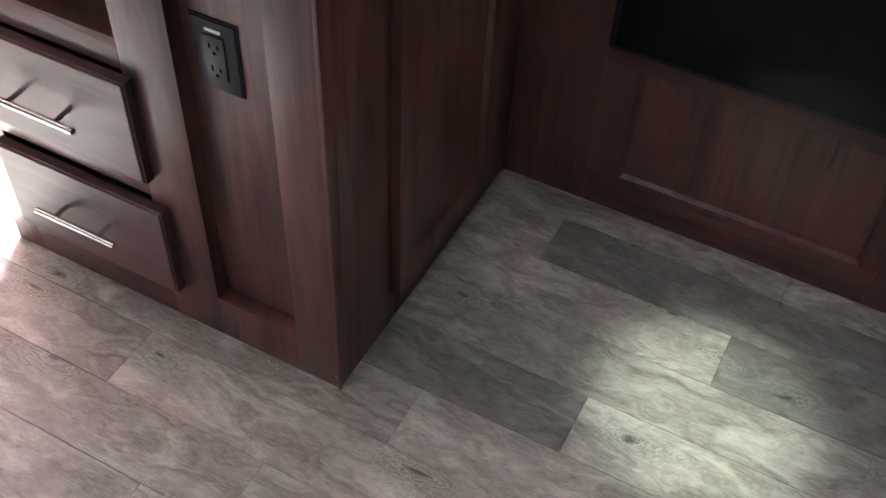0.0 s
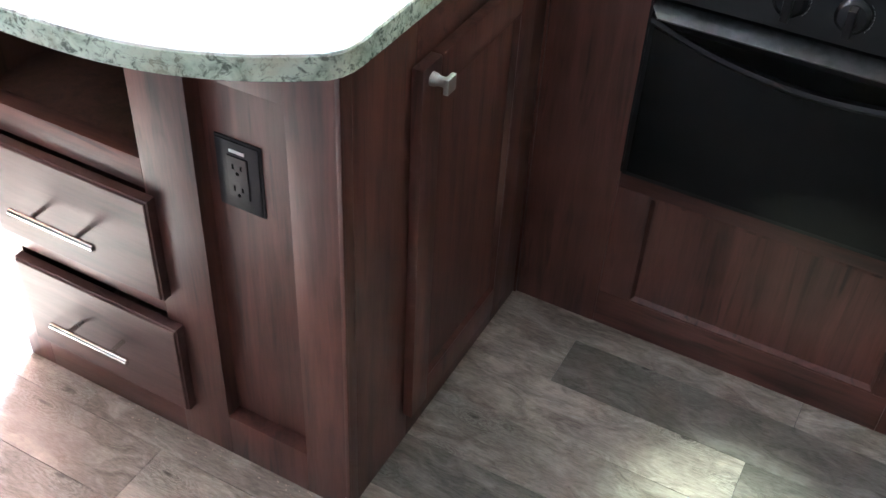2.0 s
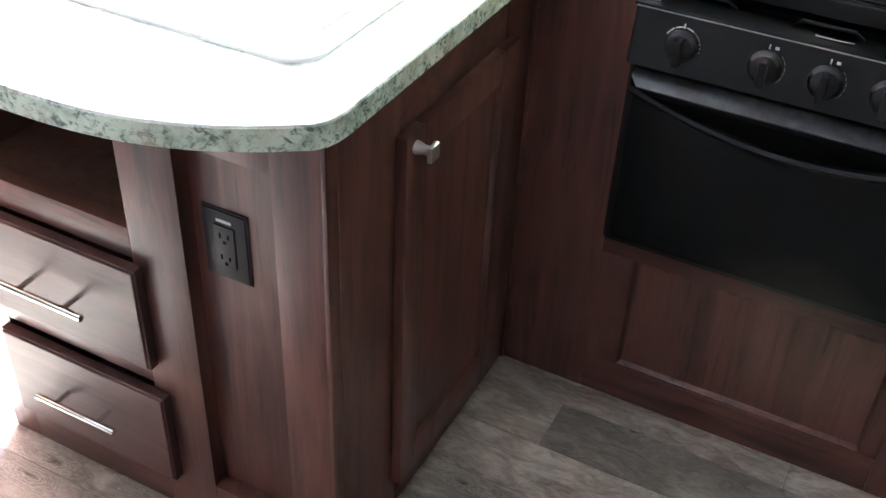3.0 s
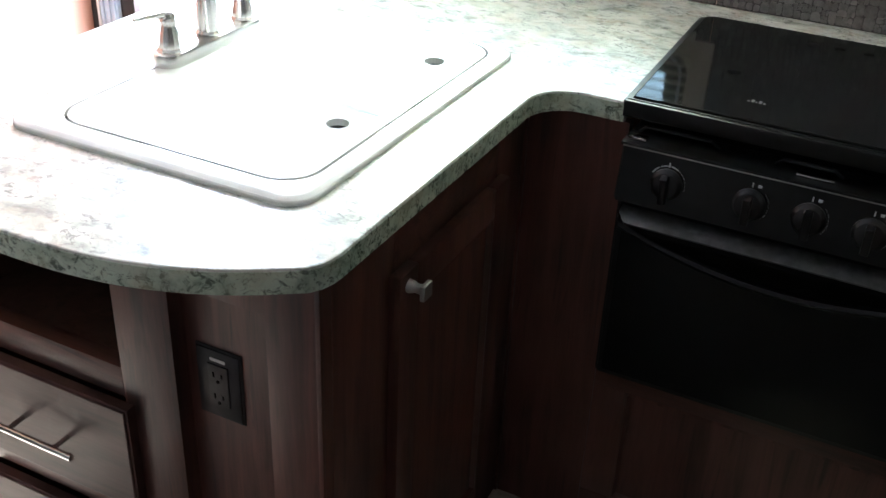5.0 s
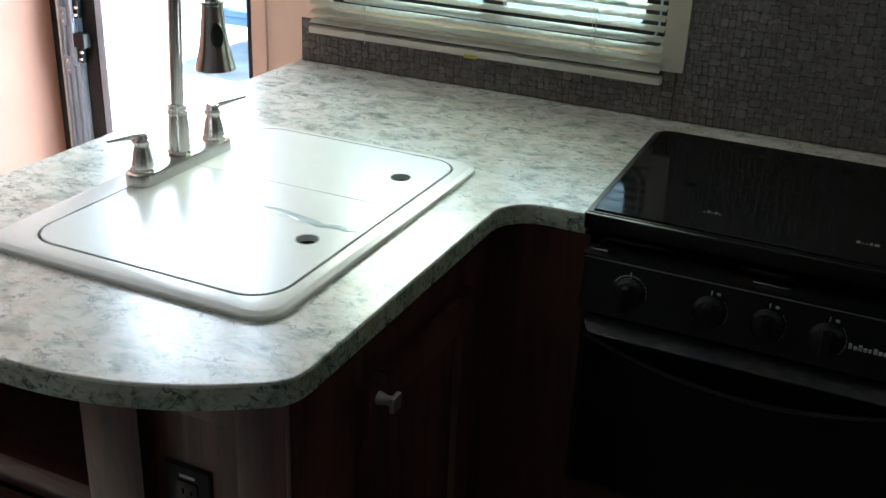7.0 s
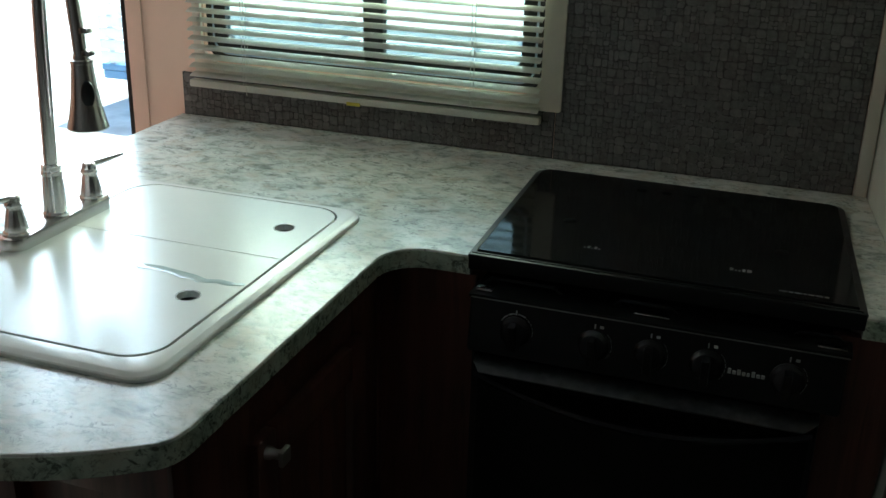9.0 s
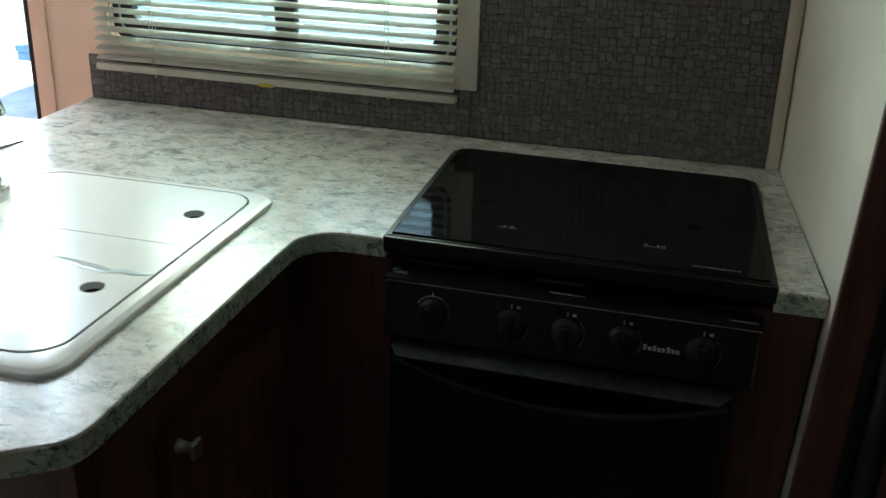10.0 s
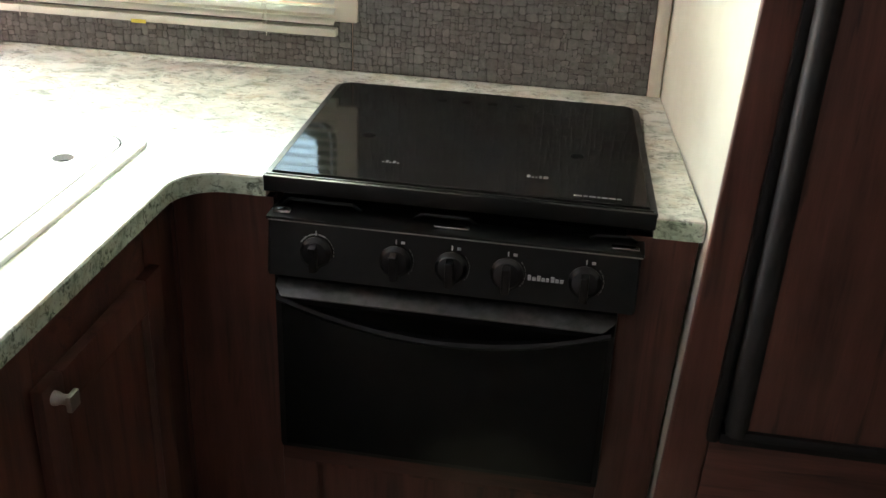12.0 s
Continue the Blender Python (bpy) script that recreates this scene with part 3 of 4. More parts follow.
# handle: a long bar with a scooped underside, recess shade put into its black
hn = bmesh.new()
rings = []
for i in range(25):
    u = i / 24
    x = 0.196 + 0.558 * u
    sag = 0.05 * (1 - (2 * u - 1) ** 2)
    e = min(1.0, min(u, 1 - u) * 14)
    rings.append([(x, -0.043, 0.754), (x, -0.043 - 0.030 * e, 0.738), (x, -0.043 - 0.032 * e, 0.729), (x, -0.0445 - 0.014 * e, 0.722 - 0.2 * sag), (x, -0.0435, 0.716 - sag)])
ring_skin(hn, rings)
handle = part("oven_handle", hn, SLOT, oven, "black full-width oven handle hollow with a curved underside, its shade in the colour")
arc = []
for i in range(33):
    u = i / 32
    x, zz = 0.200 + 0.550 * u, 0.724 - 0.052 * (1 - (2 * u - 1) ** 2)
    arc.append([(x, -0.046, zz + 0.008), (x, -0.058, zz + 0.006), (x, -0.061, zz), (x, -0.056, zz - 0.007), (x, -0.045, zz - 0.010)])
part("grip_bar", ring_skin(bmesh.new(), arc), BLACK_MATT, handle, "bowed black grip bar")
strip = bmesh.new()
ring_skin(strip, [[(x, y0 + d, z0 + d * 1.8), (x, y1, z1), (x, y1 + 0.001, z1 + 0.0022), (x, y0 + d, z0 + d * 1.8 + 0.0022)] for x, y0, z0, y1, z1, d in
                  ((0.199, -0.058, 0.7465, -0.045, 0.7535, 0.0), (0.214, -0.0755, 0.737, -0.045, 0.7535, 0.0), (0.736, -0.0755, 0.737, -0.045, 0.7535, 0.0), (0.755, -0.058, 0.7465, -0.045, 0.7535, 0.0))])
part("handle_strip", strip, plain("worn_grey_metal", (0.075, 0.078, 0.078), 0.34, 0.7, 0.3, 55, bump=0.1), oven, "grey worn metal strip")

# lid of black glass in a thin frame
front_lid = [(STOVE0 - 0.001, STOVE_F), (STOVE1 + 0.003, STOVE_F)] + [p for p in rounded(STOVE0 - 0.010, STOVE1 - 0.028, STOVE_F, STOVE_B, 0.035) if p[1] > 0.2]
lid = part("glass_lid", slab(front_lid, 0.917, 0.924, (), 0.002), BLACK_MATT, cooker, "black lid frame", angle=16)
part("lid_glass", slab(inset(front_lid, 0.012), 0.9235, 0.9275, (), 0.0015), GLASS_BLACK, lid, "shiny black tempered glass", angle=16)
part("lid_lip", box(STOVE0, STOVE1 + 0.002, STOVE_F - 0.004, STOVE_F + 0.008, 0.896, 0.924, 0.003), BLACK, lid)
for x in (0.388, 0.436, 0.487, 0.541):
    bm2 = lathe([(0.010, 0), (0.010, 0.0006)], (x, 0.425, 0.9272), (0, 0, 1), 14)
    part("vent_slot", bm2, SLOT, lid)
for x, y in ((0.295, 0.20), (0.664, 0.19)):
    part("lid_bumper", lathe([(0.012, 0), (0.011, 0.001), (0.005, 0.0022), (0.003, 0.0026)], (x, y, 0.9272), (0, 0, 1), 16), SLOT, lid, "small black rubber bumper")
DIM_PRINT = plain("dim_print", (0.13, 0.13, 0.13), 0.4)
for x0, y, sizes in ((0.588, 0.074, (7, 5, 5, 6, 9)), (0.345, 0.078, (5, 6, 4, 6, 5)), (0.668, 0.017, (14, 8, 12, 6, 10, 12, 8))):
    for w in sizes:
        part("print_bar", box(x0, x0 + w / 1000 - 0.0012, y, y + (0.011 if len(sizes) < 6 and w > 5 else 0.005), 0.9272, 0.9279), DIM_PRINT, lid, "dim grey printed bar")
        x0 += w / 1000 + 0.001
for x0, x1, y0, y1 in ((STOVE0 + 0.004, STOVE1 - 0.004, STOVE_F + 0.003, STOVE_F + 0.006), (STOVE0 + 0.03, STOVE1 - 0.07, STOVE_B - 0.010, STOVE_B - 0.0075)):
    part("lid_bead", box(x0, x1, y0, y1, 0.9238, 0.9258, 0.0008), BLACK, lid, "thin shiny edge bead")
# grate and burner parts that show in the gap under the lid
for x0, x1, z in ((0.20, 0.33, 0.885), (0.42, 0.52, 0.882), (0.70, 0.775, 0.878)):
    part("grate_bar", tube([(x0, -0.005, z - 0.012), (x0 + 0.012, -0.012, z), (x1 - 0.012, -0.012, z), (x1, -0.005, z - 0.012)], 0.003, 8), BLACK, cooker)
part("catch", box(0.455, 0.512, -0.034, -0.026, 0.8695, 0.8745, 0.0015), CHROME, cooker, "bright metal lid catch")
part("hinge_clip", box(0.192, 0.222, -0.040, -0.022, 0.8695, 0.876, 0.002), CHROME, cooker)
part("hinge_clip", box(0.735, 0.778, -0.042, -0.030, 0.8695, 0.8735, 0.0015), CHROME, cooker)
part("burner_box", box(0.19, 0.78, 0.03, 0.46, 0.868, 0.915), SLOT, cooker)

# ---- sink with lids ----
LX0, LX1, LY0, LY1 = -0.531, -0.101, -0.542, 0.084
sink = thing("kitchen_sink", (-0.32, -0.24, H), "white drop-in double sink with lids on it", "sink")
outer = rounded(*SINK_BOX, 0.045)
bm = slab(outer, H + 0.0005, H + 0.011, [rounded(LX0 - 0.006, LX1 + 0.006, LY0 - 0.006, LY1 + 0.006, 0.060)[::-1]], 0.002,
          outer=[(0, H + 0.0005), (0, H + 0.0052), (0.0018, H + 0.0074), (0.005, H + 0.0084), (0.0095, H + 0.0104), (0.012, H + 0.011)])
part("rim", bm, SINK, sink, angle=16)
# dark sheet under the rim: the gap's shade put into its colour
part("gap_shade_sheet", slab(rounded(sx0 + 0.01, sx1 - 0.01, sy0 + 0.01, sy1 - 0.008, 0.05), H - 0.004, H + 0.0004, [rounded(sx0 + 0.10, sx1 - 0.08, sy0 + 0.08, sy1 - 0.06, 0.05)[::-1]], 0.001), OUTLET_AND_GAP, sink, "dark sheet for the shade in the gap round the lids")
part("bowl", box(sx0 + 0.06, sx1 - 0.055, sy0 + 0.055, sy1 - 0.055, 0.74, 0.75), SINK, sink)
YS = -0.165
def circle(x, y, rx, ry, n=20):
    return [(x + rx * math.cos(2 * math.pi * i / n), y + ry * math.sin(2 * math.pi * i / n)) for i in range(n)]
near_pts = [(LX0, YS - 0.0003)] + [(LX0 + 0.055 - 0.055 * math.cos(radians(a)), LY0 + 0.055 - 0.055 * math.sin(radians(a))) for a in range(0, 91, 11)] + \
           [(LX1 - 0.055 + 0.055 * math.sin(radians(a)), LY0 + 0.055 - 0.055 * math.cos(radians(a))) for a in range(0, 91, 11)] + [(LX1, YS - 0.0003)]
far_pts = [(LX1, YS + 0.0003)] + [(LX1 - 0.055 + 0.055 * math.cos(radians(a)), LY1 - 0.055 + 0.055 * math.sin(radians(a))) for a in range(0, 91, 11)] + \
          [(LX0 + 0.055 - 0.055 * math.sin(radians(a)), LY1 - 0.055 + 0.055 * math.cos(radians(a))) for a in range(0, 91, 11)] + [(LX0, YS + 0.0003)]
for loop, hy in ((near_pts, -0.344), (far_pts, -0.035)):
    lidp = thing("sink_lid", (-0.3, hy, H + 0.011), "white sink lid with a round finger hole", "sink lid", "sink lids")
    part("board", slab(loop, H + 0.0008, H + 0.0118, [circle(-0.163, hy, 0.0185, 0.0185)[::-1]], 0.0012), LID, lidp, angle=16)
    part("hole_ring", ring_skin(bmesh.new(), [[(x, y, z) for x, y in circle(-0.163, hy, r, r)] for r, z in ((0.0186, H + 0.0121), (0.0186, H - 0.03), (0.0192, H - 0.03), (0.0192, H + 0.0121))], closed=True), OUTLET_AND_GAP, lidp, "dark rim of the finger hole")

smear = [(-0.304, -0.274), (-0.290, -0.284), (-0.262, -0.279), (-0.236, -0.283), (-0.212, -0.292), (-0.196, -0.290), (-0.176, -0.297), (-0.150, -0.288), (-0.128, -0.291), (-0.104, -0.281),
         (-0.106, -0.274), (-0.126, -0.277), (-0.148, -0.274), (-0.170, -0.281), (-0.192, -0.273), (-0.21, -0.270), (-0.236, -0.266), (-0.262, -0.262), (-0.288, -0.264), (-0.302, -0.267)]
whole("glossy_smear", slab(smear, H + 0.0119, H + 0.0122, (), 0.0002), plain("glossy_film", (0.50, 0.60, 0.60), 0.06, vary=0.05), "thin glossy grey-teal smear on the white sink lid", "spill")

for x, y, w in ((-0.388, 0.158, 0.010), (-0.358, 0.188, 0.012), (-0.328, 0.219, 0.010)):
    whole("caulk_smear", slab([(x - w, y - 0.004), (x + w, y + 0.001), (x + w * 0.9, y + 0.004), (x - w, y)], H + 0.0002, H + 0.0009, (), 0.0003), SINK, "thin white caulk smear on the laminate countertop", "caulk", group="caulk smears")

# ---- faucet ----
FX, FY, FZ = -0.525, -0.18, H + 0.011
fau = thing("kitchen_faucet", (FX, FY, FZ), "brushed nickel two-handle kitchen faucet with a tall pull-down spout", "faucet")
part("base_plate", slab(rounded(FX - 0.026, FX + 0.026, FY - 0.13, FY + 0.13, 0.025), FZ, FZ + 0.023, (), 0.004), STEEL, fau)
for hy, sgn, dx in ((FY - 0.098, -1, -0.012), (FY + 0.098, 1, 0.026)):
    h = part("valve", lathe([(0.023, 0), (0.0225, 0.004), (0.0195, 0.007), (0.0195, 0.011), (0.0175, 0.02), (0.015, 0.034), (0.0125, 0.043), (0.0125, 0.046), (0.0155, 0.048), (0.0155, 0.052), (0.0125, 0.056), (0.0115, 0.064), (0.008, 0.067)], (FX, hy, FZ + 0.022), (0, 0, 1), 60, flutes=12), STEEL, fau, angle=24)
    part("lever", tube([(FX, hy, FZ + 0.083), (FX + dx * 0.3, hy + sgn * 0.02, FZ + 0.085), (FX + dx, hy + sgn * 0.066, FZ + 0.089)], [0.006, 0.0055, 0.0025], 10), STEEL, h)
part("spout_base", lathe([(0.0225, 0), (0.0225, 0.005), (0.0195, 0.009), (0.0185, 0.045), (0.016, 0.072), (0.0175, 0.074), (0.0175, 0.079), (0.016, 0.081), (0.0165, 0.085), (0.0165, 0.089), (0.0135, 0.092)], (FX, FY, FZ + 0.022), (0, 0, 1), 70, flutes=14), STEEL, fau, angle=24)
TX, HX = FX + 0.018, -0.440      # the pipe leans a little towards the sink
pts = [(FX, FY, FZ + 0.10), (FX + 0.004, FY, 1.12), (FX + 0.010, FY, 1.24), (TX, FY, 1.36)]
cx, rr = (TX + HX - 0.008) / 2, (HX - 0.008 - TX) / 2
for i in range(1, 12):
    a = math.pi - math.pi * i / 12
    pts.append((cx + rr * math.cos(a), FY, 1.36 + 1.8 * rr * math.sin(a)))
pts += [(HX - 0.007, FY, 1.34), (HX - 0.002, FY, 1.27), (HX, FY, 1.22)]
part("spout", tube(pts, 0.0112, 16), STEEL, fau)
head = part("spray_head", lathe([(0.031, 0.002), (0.0325, 0), (0.0335, 0.002), (0.0295, 0.018), (0.0252, 0.038), (0.0218, 0.060), (0.0192, 0.085), (0.0174, 0.104), (0.0174, 0.107), (0.0184, 0.108), (0.0184, 0.1125), (0.0135, 0.114), (0.0122, 0.122)], (HX, FY, 1.112), (0, 0, 1), 32), STEEL, fau)
for z in (1.232, 1.268):
    part("hose_clip", box(HX + 0.006, HX + 0.022, FY - 0.008, FY + 0.008, z, z + 0.009, 0.002), STEEL, head, "small metal hose clip")
btn = lathe([(0.011, 0), (0.010, 0.003), (0.006, 0.005)], (0, 0, 0), (0, 0, 1), 16)
bmesh.ops.scale(btn, verts=btn.verts, vec=(1, 2.1, 1))
bmesh.ops.rotate(btn, verts=btn.verts, matrix=Matrix.Rotation(radians(90), 3, "X"))
bmesh.ops.rotate(btn, verts=btn.verts, matrix=Matrix.Rotation(radians(50), 3, "Z"))
bmesh.ops.translate(btn, verts=btn.verts, vec=(HX + 0.0160, FY - 0.0132, 1.172))
part("spray_button", btn, BLACK_MATT, head, "black oval spray button")

# ---- white side board and refrigerator ----


def leaned(bm, k):
    for v in bm.verts:
        v.co.x += k * (v.co.z - H)
    return bm


bm = bmesh.new()
rings = []
for z in (0, 0.5, 1.0, 1.5, 2.015):
    k = LEAN * (z - H)
    rings.append([(panel_x(BACK), BACK, z), (PX + k, -0.10, z), (PX + 0.02 + k, -0.10, z), (panel_x(BACK) + 0.02, BACK, z)])
ring_skin(bm, rings)
whole("side_wall_board", bm, PANEL_WHITE, "off-white board beside the cooker", "wall panel", "structure", False)
whole("trim", box(panel_x(BACK) - 0.027, panel_x(BACK) - 0.002, BACK - 0.014, BACK - 0.0005, H + 0.001, 2.0, 0.003), TRIM, "cream corner trim strip", "trim", "structure")
fc = thing("refrigerator_cabinet", (1.2, 0.1, 0), "dark cherry-brown tall cabinet round the refrigerator", "cabinet")
FYF = -0.122
SX0, SX1 = 0.8685, 0.933
part("stile", leaned(box(SX0, SX1, FYF, FYF + 0.02, 0, 2.0, 0.005, 3), LEAN), WOOD_V, fc)
part("stile", leaned(box(1.52, 1.60, FYF, FYF + 0.02, 0, 2.0, 0.004), LEAN), WOOD_V, fc)
part("rail", leaned(box(SX1 + 0.0005, 1.5195, FYF + 0.0005, FYF + 0.02, 0, 0.612, 0.002), LEAN), WOOD_H, fc)
part("rail", leaned(box(SX1 + 0.0005, 1.5195, FYF + 0.0005, FYF + 0.02, 1.75, 2.0, 0.002), LEAN), WOOD_H, fc)
part("carcass_side", leaned(box(1.58, 1.60, FYF + 0.021, BACK - 0.002, 0, 2.0), LEAN), WOOD_V, fc)
fr = thing("refrigerator", (1.2, 0.1, 0.585), "black-framed refrigerator with a dark wood door panel", "refrigerator")
RX0, RX1, RZ0, RZ1 = 0.922, 1.53, 0.602, 1.76
part("fridge_frame", leaned(box(RX0, RX0 + 0.018, FYF - 0.014, FYF + 0.03, RZ0, RZ1, 0.005), 0.034), BLACK_MATT, fr)
part("fridge_frame", leaned(box(RX1 - 0.022, RX1, FYF - 0.014, FYF + 0.03, RZ0, RZ1, 0.005), 0.034), BLACK_MATT, fr)
part("fridge_frame", leaned(box(RX0 + 0.0185, RX1 - 0.0225, FYF - 0.014, FYF + 0.03, RZ0, RZ0 + 0.020, 0.005), 0.034), BLACK_MATT, fr)
part("fridge_frame", leaned(box(RX0 + 0.0185, RX1 - 0.0225, FYF - 0.014, FYF + 0.03, RZ1 - 0.022, RZ1, 0.005), 0.034), BLACK_MATT, fr)
D0 = 0.9405
fd = part("fridge_door", leaned(box(D0, RX1 - 0.03, FYF - 0.03, FYF + 0.03, RZ0 + 0.026, RZ1 - 0.03, 0.004), 0.018), GASKET, fr)
part("door_edge", leaned(tube([(D0 + 0.0155, FYF - 0.03, RZ0 + 0.034), (D0 + 0.0155, FYF - 0.03, RZ1 - 0.036)], 0.0155, 18), 0.018), GASKET, fd, "rounded black door edge")
part("door_edge", leaned(box(D0 + 0.0155, RX1 - 0.036, FYF - 0.042, FYF - 0.028, RZ0 + 0.029, RZ0 + 0.045, 0.005), 0.018), BLACK_MATT, fd)
part("door_panel", leaned(box(D0 + 0.028, RX1 - 0.05, FYF - 0.034, FYF - 0.029, RZ0 + 0.043, RZ1 - 0.05, 0.001), 0.018), WOOD_V, fd, "dark cherry wood door insert")

# ---- window with casing and blind ----
win = thing("window_1", (-0.28, BACK, 1.07), "dark-framed sliding window behind a cream slatted blind", "window", kind="structure")
def vert_plate(loop, hole, y0, y1, r=0.002):
    return slab(loop, 0, y1 - y0, [hole[::-1]], r, put=lambda x, z, d: (x, y1 - d, z))
part("casing", vert_plate(rounded(WIN0 - 0.025, WIN1 + 0.05, WINZ0 - 0.035, WINZ1 + 0.05, 0.005, 2), rounded(WIN0 - 0.005, WIN1 + 0.005, WINZ0 - 0.005, WINZ1 + 0.005, 0.05), BACK - 0.012, BACK - 0.0005), TRIM, win)
part("window_frame", vert_plate(rounded(WIN0 - 0.003, WIN1 + 0.003, WINZ0 - 0.003, WINZ1 + 0.003, 0.05), rounded(WIN0 + 0.048, WIN1 - 0.047, WINZ0 + 0.044, WINZ1 - 0.044, 0.03), BACK + 0.012, BACK + 0.04), GASKET, win)
part("frame_bead", vert_plate(rounded(WIN0 + 0.016, WIN1 - 0.014, WINZ0 + 0.014, WINZ1 - 0.014, 0.042), rounded(WIN0 + 0.020, WIN1 - 0.018, WINZ0 + 0.018, WINZ1 - 0.018, 0.038), BACK + 0.009, BACK + 0.0125, 0.0008), ALU, win, "thin pale metal bead")
part("mullion", box(-0.297, -0.248, BACK + 0.012, BACK + 0.038, WINZ0 + 0.015, WINZ1 - 0.015, 0.003), GASKET, win)
for a, b in ((WIN0 + 0.01, -0.296), (-0.249, WIN1 - 0.01)):
    part("pane", box(a, b, BACK + 0.024, BACK + 0.027, WINZ0 + 0.01, WINZ1 - 0.01), GLASS, win, smooth=False)
blind = thing("window_blind", (-0.29, BACK - 0.03, 1.0), "cream horizontal slat blind, lowered with slats open", "blind")
BX0, BX1, BYC = -0.722, 0.137, BACK - 0.034
def slat_mesh(z, tilt=-0.22):
    rings = []
    for x in (BX0 + 0.004, BX1 - 0.004):
        top, low = [], []
        for i in range(6):
            u = -1 + 2 * i / 5
            y, zz = 0.0143 * u, 0.0030 * (1 - u * u) - tilt * 0.0143 * u
            top.append((x, BYC + y, z + zz + 0.0004))
            low.append((x, BYC + y, z + zz - 0.0004))
        rings.append(top + low[::-1])
    return ring_skin(bmesh.new(), rings)
z = 1.026
first = None
while z < WINZ1 + 0.04:
    if first is None:
        first = part("slat", slat_mesh(0), SLAT, blind)
        data = first.data
        first.location.z = z
    else:
        s = new("slat", data)
        s.parent = blind
        s.location.z = z
    z += 0.0215
part("bottom_rail", box(BX0, BX1, BYC - 0.012, BYC + 0.012, 0.996, 1.013, 0.004), SLAT, blind)
part("head_rail", box(BX0, BX1, BYC - 0.02, BYC + 0.02, WINZ1 + 0.045, WINZ1 + 0.085, 0.003), SLAT, blind)
for x in (-0.575, -0.02):
    for dy in (-0.013, 0.013):
        part("ladder_cord", tube([(x, BYC + dy, 1.012), (x, BYC + dy, WINZ1 + 0.05)], 0.0008, 6), SLAT, blind)
    part("lift_cord", tube([(x + 0.008, BYC - 0.0135, 0.99), (x + 0.008, BYC - 0.0135, WINZ1 + 0.05)], 0.0009, 6), SLAT, blind)
part("warning_tag", box(-0.312, -0.279, BYC - 0.0135, BYC - 0.0122, 0.994, 1.0015), plain("yellow_tag", (0.55, 0.47, 0.05), 0.5), blind, "small yellow sticker")

# ---- doorway ----
dw = thing("door_1", (-1.2, BACK, 0), "open entrance doorway with a dark edge and metal hinge side", "doorway", kind="structure")
part("jamb", box(DOOR1 - 0.012, DOOR1 + 0.0, BACK - 0.006, BACK + 0.052, 0, DOOR_TOP, 0.002), GASKET, dw, "dark bronze door edge")
part("door_trim", box(DOOR1 + 0.001, DOOR1 + 0.045, BACK - 0.007, BACK - 0.0005, 0, DOOR_TOP + 0.04, 0.002), WALLPAPER, dw)
part("jamb", box(DOOR0 - 0.022, DOOR0 - 0.001, BACK - 0.008, BACK - 0.0005, 0, DOOR_TOP, 0.002), GASKET, dw)
part("hinge_frame", box(DOOR0 + 0.0005, DOOR0 + 0.073, BACK - 0.003, BACK + 0.03, 0, DOOR_TOP, 0.002), ALU, dw, "aluminium hinge side of the door frame")
for k in (0.018, 0.040, 0.060):
    part("hinge_rib", box(DOOR0 + k, DOOR0 + k + 0.007, BACK - 0.012, BACK - 0.003, 0, DOOR_TOP, 0.002), ALU, dw)
part("seal", box(DOOR0 + 0.0735, DOOR0 + 0.119, BACK + 0.006, BACK + 0.022, 0, DOOR_TOP, 0.006), GASKET, dw)
part("rim", box(DOOR0 + 0.1195, DOOR0 + 0.145, BACK + 0.010, BACK + 0.020, 0, DOOR_TOP, 0.003), ALU, dw)
for zc in (0.30, 0.87, 1.44):
    hg = part("hinge", box(DOOR0 + 0.070, DOOR0 + 0.108, BACK - 0.030, BACK - 0.002, zc - 0.018, zc + 0.022, 0.004), BLACK_MATT, dw, "black door hinge")
    for k, h0, h1 in ((0.062, -0.062, -0.020), (0.058, 0.060, 0.11)):
        part("hinge_leaf", box(DOOR0 + k, DOOR0 + k + 0.028, BACK - 0.020, BACK - 0.002, zc + h0, zc + h1, 0.003), BLACK_MATT, hg)
        for dz in (0.010, 0.030):
            part("hinge_screw", lathe([(0.0055, 0), (0.005, 0.003), (0.002, 0.004)], (DOOR0 + k + 0.019 + dz * 0.2, BACK - 0.020, zc + h0 + dz), (0, -1, 0), 10), CHROME, hg)
    part("hinge_barrel", tube([(DOOR0 + 0.066, BACK - 0.022, zc - 0.07), (DOOR0 + 0.066, BACK - 0.022, zc + 0.11)], 0.006, 12), ALU, hg)
    for h0 in (-0.10, 0.035, 0.125):
        plate = part("frame_plate", box(DOOR0 + 0.016, DOOR0 + 0.042, BACK - 0.016, BACK - 0.011, zc + h0, zc + h0 + 0.05, 0.001), ALU, dw, "pale riveted plate")
        for dz in (0.013, 0.036):
            part("rivet", lathe([(0.0055, 0), (0.005, 0.003), (0.002, 0.004)], (DOOR0 + 0.029, BACK - 0.016, zc + h0 + dz), (0, -1, 0), 10), CHROME, plate)
part("jamb_edge", box(DOOR0 + 0.0005, DOOR0 + 0.008, BACK - 0.010, BACK - 0.0032, 0, DOOR_TOP, 0.001), OUT_WHITE, dw, "thin white edge strip")

